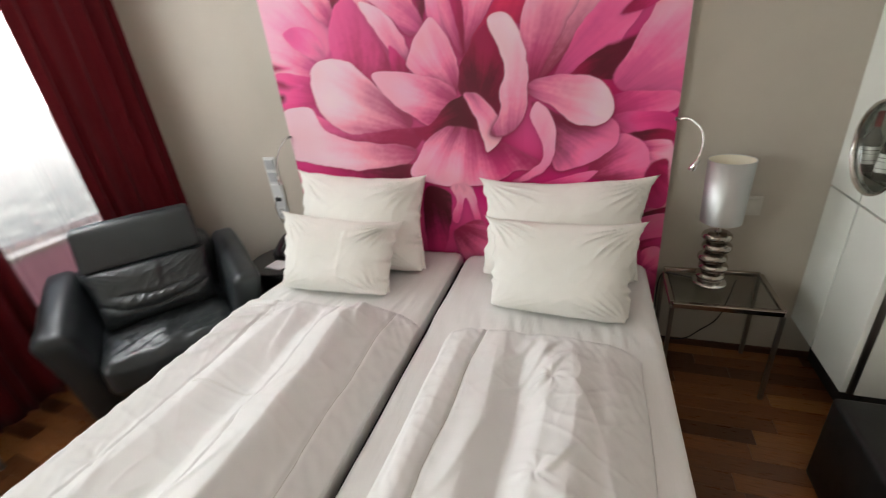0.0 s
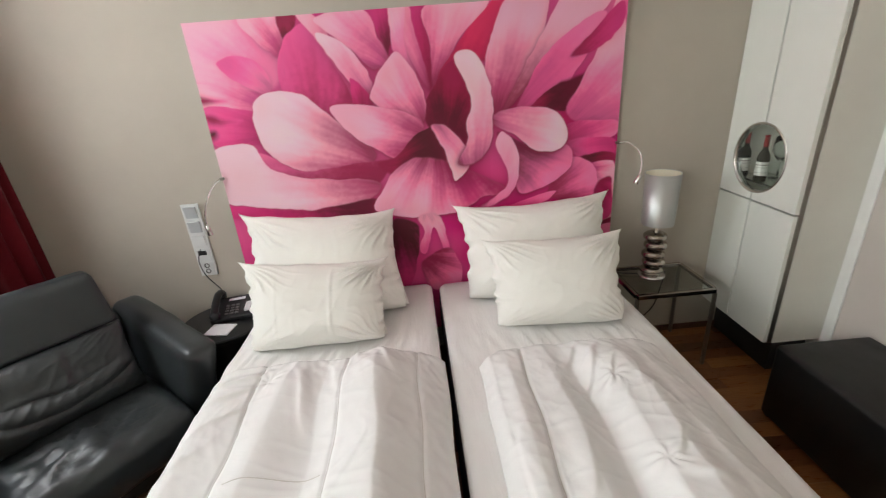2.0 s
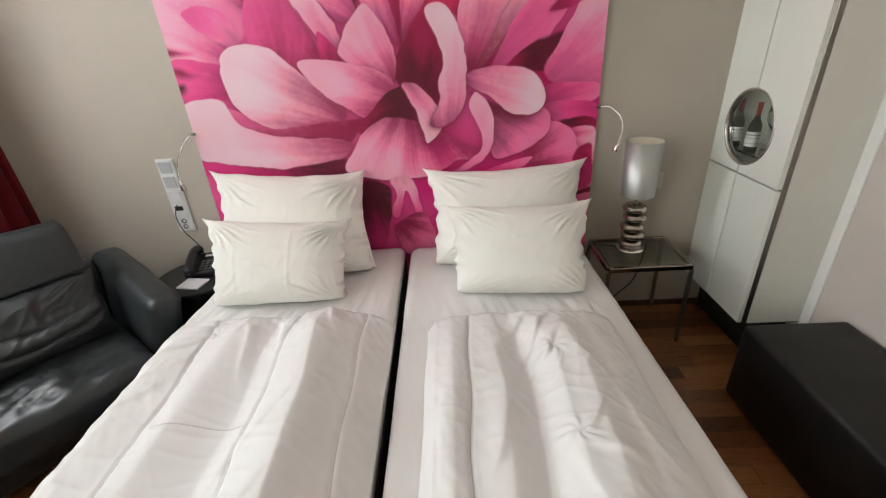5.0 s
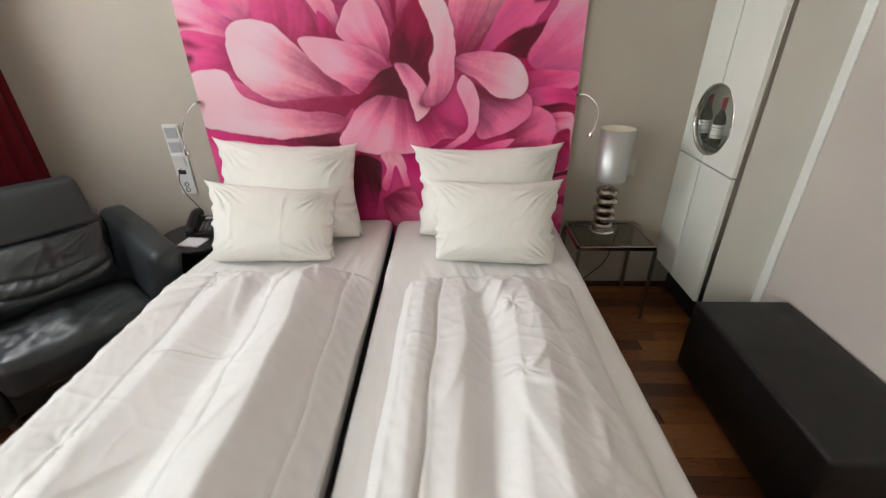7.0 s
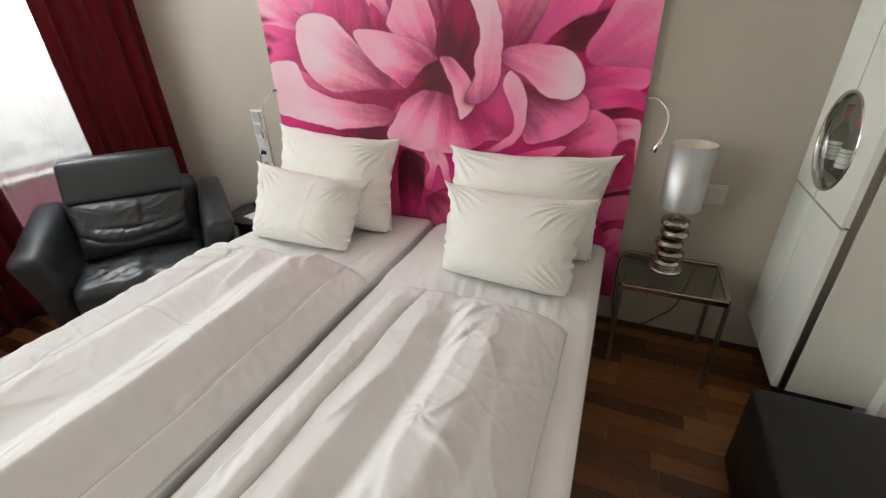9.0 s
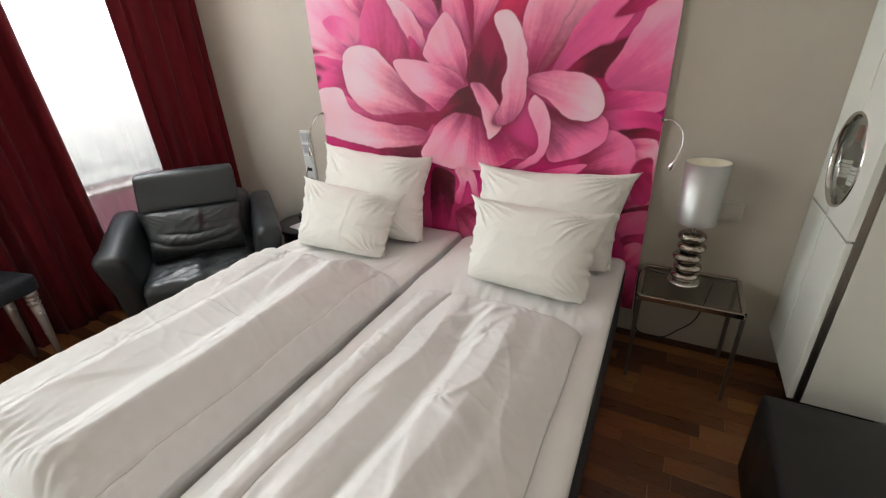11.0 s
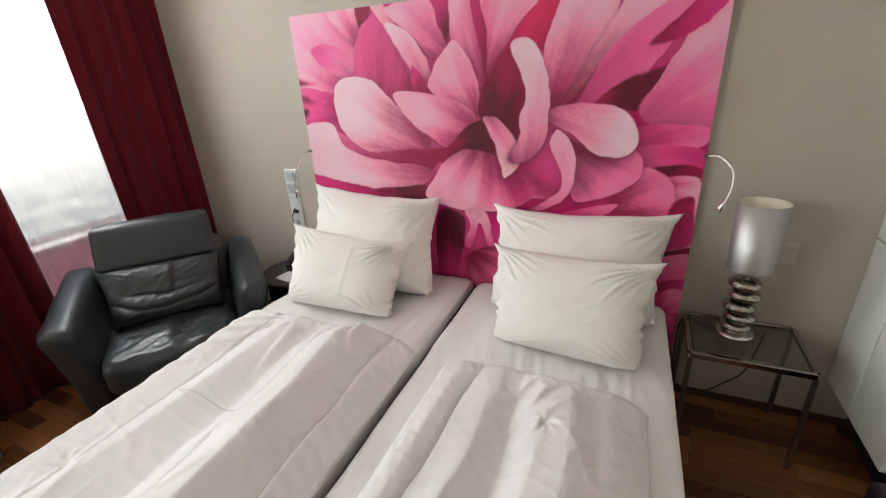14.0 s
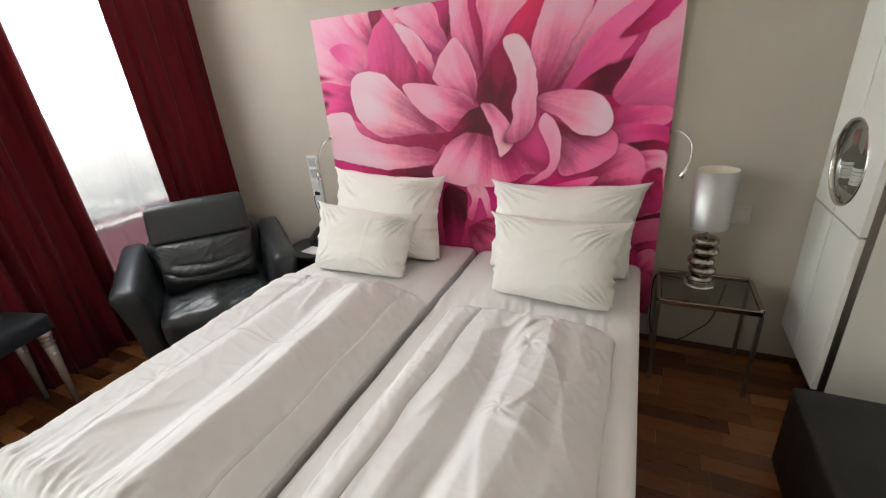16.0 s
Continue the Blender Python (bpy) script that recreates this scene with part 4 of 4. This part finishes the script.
ink += (MID - HOT) * np.clip(soft_noise, -0.6, 0.6)[..., None]


def ripple(n, seed):
    """Smooth noise of about n cells across the panel."""
    cell = np.random.RandomState(seed).rand(n + 2, n + 2)
    u, v = (gx - gx.min()) / (gx.max() - gx.min()) * n, (gz - gz.min()) / (gz.max() - gz.min()) * n
    i, j = u.astype(int), v.astype(int)
    fu, fv = u - i, v - j
    fu, fv = fu * fu * (3 - 2 * fu), fv * fv * (3 - 2 * fv)
    return (cell[j, i] * (1 - fu) + cell[j, i + 1] * fu) * (1 - fv) + (cell[j + 1, i] * (1 - fu) + cell[j + 1, i + 1] * fu) * fv - 0.5


# the outlines waver a little, as real petals do
wx = gx + 9 * ripple(26, 1) + 5 * ripple(60, 2)
wz = gz + 9 * ripple(24, 3) + 5 * ripple(60, 4)
grain = ripple(90, 5) + 0.6 * ripple(180, 6)


def smooth_outline(pts, n=6):
    p = np.array(pts, float)
    a, b, c, d = np.roll(p, 1, 0), p, np.roll(p, -1, 0), np.roll(p, -2, 0)
    out = []
    for k in range(n):
        t = k / n
        out.append(0.5 * (2 * b + (c - a) * t + (2 * a - 5 * b + 4 * c - d) * t * t + (3 * b - a - 3 * c + d) * t ** 3))
    return np.stack(out, 1).reshape(-1, 2)


def petal(outline, base, tip, c0, c1, depth):
    """Print one petal: colour runs from base to tip with fine veins; depth darkens what lies behind its rim."""
    q = smooth_outline(outline)
    m = 90
    x0, x1, z0, z1 = q[:, 0].min() - m, q[:, 0].max() + m, q[:, 1].min() - m, q[:, 1].max() + m
    sx = slice(*np.searchsorted(gx[0], (x0, x1)))
    sz = slice(*np.searchsorted(gz[:, 0], (z0, z1)))
    X, Z = wx[sz, sx], wz[sz, sx]
    if X.size == 0:
        return
    d2, inside = np.full(X.shape, 1e9), np.zeros(X.shape, bool)
    for (ax, az), (bx, bz) in zip(q, np.roll(q, -1, 0)):
        ex, ez = bx - ax, bz - az
        t = np.clip(((X - ax) * ex + (Z - az) * ez) / (ex * ex + ez * ez + 1e-9), 0, 1)
        d2 = np.minimum(d2, (X - ax - t * ex) ** 2 + (Z - az - t * ez) ** 2)
        inside ^= ((az > Z) != (bz > Z)) & (X < ex * (Z - az) / (ez + 1e-9) + ax)
    d = np.sqrt(d2) * np.where(inside, -1, 1)
    out = np.clip(d, 0, None)
    behind = (0.62 * np.exp(-out / 10) + 0.50 * np.exp(-out / 42)) * min(1, depth * 1.5)
    # the print's light comes from above, so shade gathers below each petal
    behind *= np.clip(0.55 - 0.75 * (Z - q[:, 1].mean()) / (q[:, 1].max() - q[:, 1].min()), 0.12, 1)
    old = ink[sz, sx]
    old = old + (DEEP * 0.6 - old) * behind[..., None]
    bx, bz = base
    ax, az = tip[0] - bx, tip[1] - bz
    ln = math.hypot(ax, az)
    along = ((X - bx) * ax + (Z - bz) * az) / ln ** 2
    side = ((X - bx) * -az + (Z - bz) * ax) / ln ** 2
    ang = np.arctan2(side, along + 0.35)
    vein = np.sin(ang * 37 + 2 * along + base[0]) * 0.5 + np.sin(ang * 83 - 4 * along + base[1]) * 0.35 + np.sin(ang * 13 + base[1]) * 1.6 + np.sin(ang * 5 + base[0]) * 1.0
    k = np.clip(along * 1.10 - 0.10 + 0.08 * vein + 0.34 * soft_noise[sz, sx] + 0.17 * grain[sz, sx] * np.clip(1.15 - along, 0.25, 1.2), 0, 1)
    k = k * k * (3 - 2 * k)
    col = c0 + (c1 - c0) * k[..., None]
    # half-way tones stay a saturated pink
    col = col * (1 - (k * (1 - k))[..., None] * np.array((-0.28, 0.62, 0.10)))
    # one flank catches more light than the other, and the rim is paler
    flank = np.clip(0.5 - side * 1.1, 0, 1) * depth * 0.30
    col = col + (np.minimum(c1 * 1.18, 0.92) - col) * flank[..., None]
    # the petal undulates along its length and cups across it
    wave = np.sin(along * 7.5 + base[0] * 0.01) * np.clip(-d / 22, 0, 1) + 0.5 * np.sin(side * 16 + base[1] * 0.02)
    col = col * (1 - 0.14 * depth * (wave + 0.6) - 0.20 * depth * np.exp(-np.clip(along, 0, 2) * 5))[..., None]
    # deep crimson gathers where a petal springs from the heart
    col = col + (DEEP * 0.55 - col) * (0.85 * min(1, depth * 1.3) * np.exp(-np.clip(along + 0.05 * vein, 0, 2) * 5.5))[..., None]
    # fine creases follow the veins
    crease = (1 - np.abs(np.sin(ang * 24 + 3 * along + base[0]))) ** 10 * np.clip(0.4 + 2.5 * grain[sz, sx], 0, 1) * np.clip(1.2 - along, 0.1, 1)
    col = col + (c0 * 0.8 - col) * (0.30 * crease * min(1, depth * 2))[..., None]
    rim = np.exp(-np.clip(-d, 0, None) / 6) * depth
    col = col + (np.minimum(c1 * 1.25, 0.93) - col) * (rim * 0.22 * np.clip(along + 0.2, 0, 1))[..., None]
    w = np.clip(0.5 - d / ((5 + 26 * np.clip(0.30 - along, 0, 0.5)) if depth else 30), 0, 1)
    ink[sz, sx] = old + (col - old) * (w * w * (3 - 2 * w))[..., None]


petal([(754, 824), (912, 900), (915, 785), (833, 776)], (756, 788), (911, 855), ROSE, LIGHT, 0.3)
petal([(769, 771), (892, 808), (912, 771), (836, 742)], (770, 752), (904, 794), DEEP, DARK, 0.2)
petal([(767, 737), (907, 780), (913, 685), (821, 666)], (771, 677), (908, 738), HOT, LIGHT, 0.3)
petal([(769, 651), (903, 703), (908, 659), (825, 626)], (771, 625), (905, 684), DARK, DEEP, 0.2)
petal([(766, 625), (910, 674), (913, 563), (810, 534)], (772, 546), (910, 634), ROSE, MID, 0.3)
petal([(810, 534), (908, 573), (906, 504), (837, 484)], (812, 510), (910, 550), DEEP, HOT, 0.2)
petal([(823, 482), (905, 515), (909, 344), (845, 333)], (831, 388), (904, 483), HOT, MID, 0.3)
petal([(840, 390), (907, 358), (901, 180), (853, 185)], (858, 186), (904, 344), DEEP, ROSE, 0.3)
petal([(-903, 1672), (-676, 1673), (-529, 1527), (-628, 1392), (-900, 1435)], (-598, 1424), (-881, 1654), MID, LIGHT, 0)
petal([(-919, 1447), (-652, 1394), (-654, 1279), (-891, 1298), (-915, 1380)], (-665, 1338), (-914, 1425), ROSE, LIGHT, 0.2)
petal([(-910, 1357), (-694, 1317), (-673, 1197), (-873, 1184), (-911, 1259)], (-662, 1244), (-911, 1311), HOT, ROSE, 0.3)
petal([(-910, 1398), (-820, 1382), (-801, 1367), (-905, 1366)], (-798, 1376), (-912, 1391), ROSE, DEEP, 0)
petal([(-908, 1322), (-817, 1304), (-749, 1289), (-872, 1280)], (-749, 1289), (-910, 1315), ROSE, DEEP, 0)
petal([(-909, 1249), (-873, 1256), (-869, 1237), (-899, 1215)], (-918, 1217), (-869, 1237), DEEP, DARK, 0)
petal([(-680, 1673), (-530, 1679), (-499, 1536), (-544, 1520), (-628, 1592)], (-529, 1527), (-654, 1671), HOT, LIGHT, 0.4)
petal([(-528, 1679), (-447, 1677), (-471, 1606), (-502, 1567)], (-498, 1673), (-502, 1567), DEEP, DARK, 0.2)
petal([(-802, 1521), (-687, 1538), (-606, 1472), (-611, 1384), (-689, 1417), (-769, 1471)], (-617, 1403), (-784, 1520), MID, ROSE, 0.3)
petal([(-553, 1520), (-413, 1647), (-301, 1503), (-224, 1305), (-363, 1123), (-532, 1282)], (-458, 1155), (-466, 1606), DEEP, ROSE, 0.3)
petal([(-452, 1678), (-366, 1660), (-300, 1511), (-236, 1306), (-257, 1260), (-289, 1401), (-380, 1580)], (-281, 1332), (-442, 1673), HOT, LIGHT, 0.35)
petal([(-183, 1672), (-69, 1684), (-72, 1579), (-105, 1497), (-134, 1563)], (-105, 1497), (-162, 1667), DARK, HOT, 0.3)
petal([(-375, 1657), (-183, 1672), (-133, 1571), (-102, 1488), (-163, 1449), (-221, 1505), (-310, 1587)], (-117, 1477), (-356, 1651), ROSE, LIGHT, 0.5)
petal([(-385, 1605), (-299, 1574), (-211, 1479), (-183, 1393), (-222, 1333), (-266, 1395), (-326, 1496)], (-206, 1350), (-364, 1595), MID, PALE, 0.5)
petal([(-267, 1422), (-185, 1325), (-241, 1269), (-323, 1312), (-277, 1323)], (-239, 1283), (-270, 1400), DEEP, HOT, 0.3)
petal([(-684, 1358), (-605, 1395), (-480, 1372), (-330, 1235), (-205, 1105), (-300, 1030), (-517, 1044), (-673, 1143), (-705, 1283)], (-215, 1075), (-600, 1270), HOT, PALE, 0.6)
petal([(-849, 1182), (-687, 1137), (-528, 1050), (-244, 1072), (-145, 1049), (-234, 957), (-390, 959), (-686, 1027)], (-147, 1028), (-806, 1159), DEEP, MID, 0.2)
petal([(-920, 1156), (-749, 1188), (-676, 1072), (-485, 1010), (-230, 988), (-217, 928), (-354, 853), (-563, 871), (-816, 910), (-918, 957)], (-140, 960), (-700, 1070), HOT, PALE, 0.6)
petal([(-898, 917), (-564, 866), (-242, 898), (-170, 836), (-388, 811), (-869, 854)], (-279, 824), (-870, 904), DARK, HOT, 0.2)
petal([(-48, 1667), (2, 1668), (24, 1573), (60, 1420), (57, 1362), (15, 1428), (-38, 1556)], (56, 1376), (-39, 1671), ROSE, LIGHT, 0.4)
petal([(7, 1672), (70, 1671), (84, 1506), (66, 1352), (47, 1465)], (63, 1375), (31, 1670), DEEP, HOT, 0.2)
petal([(-73, 1685), (-16, 1673), (-26, 1534), (6, 1428), (-68, 1495), (-81, 1580)], (-24, 1470), (-51, 1679), MID, LIGHT, 0.3)
petal([(66, 1672), (330, 1686), (199, 1540), (115, 1421), (73, 1374), (81, 1527)], (80, 1396), (179, 1650), HOT, LIGHT, 0.6)
petal([(83, 1374), (223, 1559), (344, 1674), (399, 1682), (314, 1468), (257, 1481), (182, 1486), (157, 1323), (99, 1266)], (119, 1302), (316, 1655), DEEP, RED, 0.3)
petal([(302, 1403), (325, 1531), (408, 1685), (563, 1699), (561, 1578), (491, 1411), (412, 1266), (336, 1224)], (352, 1261), (476, 1600), HOT, LIGHT, 0.65)
petal([(377, 1245), (538, 1525), (660, 1693), (844, 1689), (782, 1584), (645, 1467), (501, 1343)], (402, 1257), (700, 1600), DEEP, LIGHT, 0.6)
petal([(477, 1322), (549, 1451), (735, 1587), (817, 1594), (768, 1501), (674, 1353), (552, 1270), (439, 1240)], (452, 1254), (783, 1563), ROSE, MID, 0.4)
petal([(492, 1241), (613, 1335), (761, 1374), (798, 1344), (679, 1237), (591, 1224)], (651, 1309), (502, 1240), DARK, DEEP, 0.3)
petal([(654, 1224), (728, 1349), (810, 1520), (879, 1659), (922, 1182), (759, 1153)], (667, 1213), (882, 1515), ROSE, LIGHT, 0.3)
petal([(670, 1443), (793, 1563), (881, 1639), (888, 1556), (790, 1469)], (670, 1443), (873, 1619), DEEP, HOT, 0.2)
petal([(656, 1161), (784, 1175), (893, 1162), (888, 1098), (712, 1056)], (659, 1091), (888, 1157), HOT, MID, 0.4)
petal([(664, 1090), (883, 1088), (884, 1016), (741, 1007)], (686, 1063), (884, 1073), ROSE, HOT, 0.3)
petal([(715, 1004), (793, 1029), (888, 1021), (890, 974)], (741, 1002), (887, 1008), DARK, DEEP, 0.2)
petal([(769, 973), (889, 979), (893, 860), (791, 880)], (771, 952), (887, 942), HOT, LIGHT, 0.3)
petal([(586, 845), (672, 1013), (796, 976), (821, 839), (779, 798)], (586, 845), (798, 950), DEEP, MID, 0.4)
petal([(808, 868), (887, 899), (896, 719), (829, 713)], (808, 868), (897, 776), DEEP, HOT, 0.2)
petal([(350, 1160), (503, 1083), (664, 1075), (692, 990), (622, 916), (483, 863), (429, 900), (409, 1034)], (400, 1090), (625, 960), DARK, MID, 0.7)
petal([(559, 856), (624, 856), (505, 782), (341, 785)], (341, 785), (613, 857), HOT, MID, 0.3)
petal([(36, 1290), (131, 1437), (194, 1455), (236, 1340), (235, 1210), (199, 1107), (127, 1168), (48, 1194)], (123, 1183), (164, 1435), DARK, DEEP, 0.2)
petal([(-192, 1362), (-113, 1476), (-57, 1507), (13, 1410), (42, 1294), (4, 1211), (-95, 1257), (-176, 1315)], (30, 1200), (-80, 1450), HOT, LIGHT, 0.75)
petal([(-370, 1316), (-235, 1315), (-92, 1281), (20, 1220), (-40, 1117), (-116, 1077), (-206, 1130), (-306, 1202)], (20, 1150), (-300, 1290), HOT, LIGHT, 0.6)
petal([(-200, 1059), (-114, 1087), (-15, 1169), (73, 1196), (145, 1132), (153, 1014), (-17, 1038), (-124, 1000)], (-160, 1060), (20, 1125), DEEP, DARK, 0.2)
petal([(316, 1216), (407, 1248), (532, 1250), (629, 1207), (668, 1125), (649, 1066), (582, 1049), (498, 1078), (431, 1139), (360, 1179)], (300, 1225), (600, 1110), ROSE, PALE, 0.75)
petal([(63, 1197), (114, 1203), (162, 1165), (209, 1097), (221, 1019), (148, 946), (130, 990), (115, 1069), (95, 1146)], (68, 1197), (174, 975), PALE, LIGHT, 0.5)
petal([(-236, 864), (-151, 997), (-77, 1054), (-9, 1071), (118, 1043), (219, 993), (365, 916), (375, 872), (278, 864), (206, 820), (68, 787), (-104, 797), (-209, 823)], (45, 1075), (-60, 820), HOT, LIGHT, 0.8)
petal([(58, 1198), (114, 1203), (162, 1165), (209, 1097), (221, 1024), (151, 951), (131, 1005), (111, 1089)], (60, 1215), (165, 975), MID, PALE, 0.5)
petal([(176, 1478), (211, 1499), (262, 1489), (312, 1398), (331, 1305), (332, 1186), (317, 1103), (258, 1036), (200, 1020), (170, 1038), (215, 1121), (215, 1210), (241, 1288), (209, 1387)], (228, 1000), (219, 1440), ROSE, PALE, 0.75)
petal([(346, 1106), (370, 1161), (415, 1120), (448, 1021), (435, 921), (380, 849), (237, 795), (310, 844), (381, 899), (395, 962), (372, 1027)], (260, 810), (375, 1148), MID, LIGHT, 0.5)
petal([(-40, 791), (57, 788), (101, 626), (77, 598), (31, 733), (-13, 606), (-50, 628), (-14, 714)], (3, 787), (14, 622), LIGHT, ROSE, 0.3)
petal([(-34, 559), (111, 613), (151, 421), (10, 396), (-36, 472)], (-28, 559), (114, 425), DEEP, MID, 0.3)
petal([(-179, 758), (-49, 758), (-50, 628), (-101, 446), (-194, 391)], (-152, 755), (-136, 385), DARK, HOT, 0.1)
ink = np.clip(1.22 * np.clip(ink, 0, 1) ** 0.93, 0.004, 0.90)
ink[..., 1] *= 1 - 0.30 * ink[..., 1]
ink[..., 2] *= 1 - 0.24 * ink[..., 2]
pan = thing("flower_panel", pose(0, 0, 0), "large wall panel printed with a pink peony close-up", "wall panel")
part("board", box(PX0, PX1, -0.0285, -0.001, PZ0, PZ1, 0.0), white_paint, pan, "thin pale backing board")
me = bpy.data.meshes.new("print")
verts = np.stack([gx.ravel() / 1000, np.full(gx.size, -0.030), gz.ravel() / 1000], 1)
idx = np.arange(gx.size).reshape(gx.shape)
quads = np.stack([idx[:-1, :-1], idx[:-1, 1:], idx[1:, 1:], idx[1:, :-1]], -1).reshape(-1, 4)
me.vertices.add(len(verts)), me.loops.add(quads.size), me.polygons.add(len(quads))
me.vertices.foreach_set("co", verts.ravel())
me.loops.foreach_set("vertex_index", quads.ravel())
me.polygons.foreach_set("loop_start", np.arange(len(quads)) * 4)
me.update(calc_edges=True)
att = me.color_attributes.new("ink", "FLOAT_COLOR", "POINT")
att.data.foreach_set("color", np.concatenate([ink.reshape(-1, 3), np.ones((gx.size, 1))], 1).ravel())
pm = Mat("printed_photo", (0.7, 0.3, 0.45), 0.5, spec=0.35).bump(300, 0.06, 0.0004)
an = pm.n.new("ShaderNodeAttribute")
an.attribute_name = "ink"
pm.l.new(an.outputs["Color"], pm.b.inputs["Base Color"])
me.materials.append(pm.m)
pr = new("print", me)
pr.parent = pan
pr["label"] = "printed pink peony photograph"

# ---- parquet floor ----
floor = tagged(part("floor", box(XL - T, XR + T, YB - T, T, -0.2, -0.013), dark_gap), "dark red-brown hardwood strip parquet with a satin finish", "floor", kind="structure")
PW = 0.07
lengths = (0.34, 0.46, 0.58)
plank_mesh = {}
for ln in lengths:
    b = box(-ln / 2 + 0.0004, ln / 2 - 0.0004, -PW / 2 + 0.0004, PW / 2 - 0.0004, -0.0128, 0.0, 0.0007, 1)
    me = bpy.data.meshes.new("plank")
    b.to_mesh(me)
    b.free()
    me.materials.append(parquet)
    plank_mesh[ln] = me
rnd = random.Random(5)
near, rest = [], []
for r in range(int(-YB / PW) + 1):
    x, y = XL + rnd.uniform(-0.5, 0), -PW / 2 - r * PW
    while x < XR:
        ln = rnd.choice(lengths)
        a, b = max(x, XL), min(x + ln, XR)
        if b - a < ln - 1e-6:
            x += ln
            if b - a > 0.01 and y > YB + PW / 2:
                rest.append(((a + b) / 2, y, b - a))
            continue
        spot = (x + ln / 2, y, ln)
        if y < YB + PW / 2:
            x += ln
            continue
        seen = (0.6 < spot[0] < 1.75 and y > -1.75) or (spot[0] < -0.7 and -2.1 < y < -0.1)
        (near if seen and len(near) < 298 else rest).append(spot)
        x += ln
for x, y, ln in near:
    p = new("plank", plank_mesh[ln])
    p.location, p.parent = (x, y, 0), floor
bm = bmesh.new()
for x, y, ln in rest:
    v = [bm.verts.new((x + sx * (ln / 2 - 0.0006), y + sy * (PW / 2 - 0.0006), z)) for z in (-0.0128, 0) for sx, sy in ((-1, -1), (1, -1), (1, 1), (-1, 1))]
    bm.faces.new(v[4:])
    for k in range(4):
        bm.faces.new((v[k], v[(k + 1) % 4], v[4 + (k + 1) % 4], v[4 + k]))
far_planks = part("planks", bm, parquet_joined, floor)
far_planks["kind"] = "stuff"
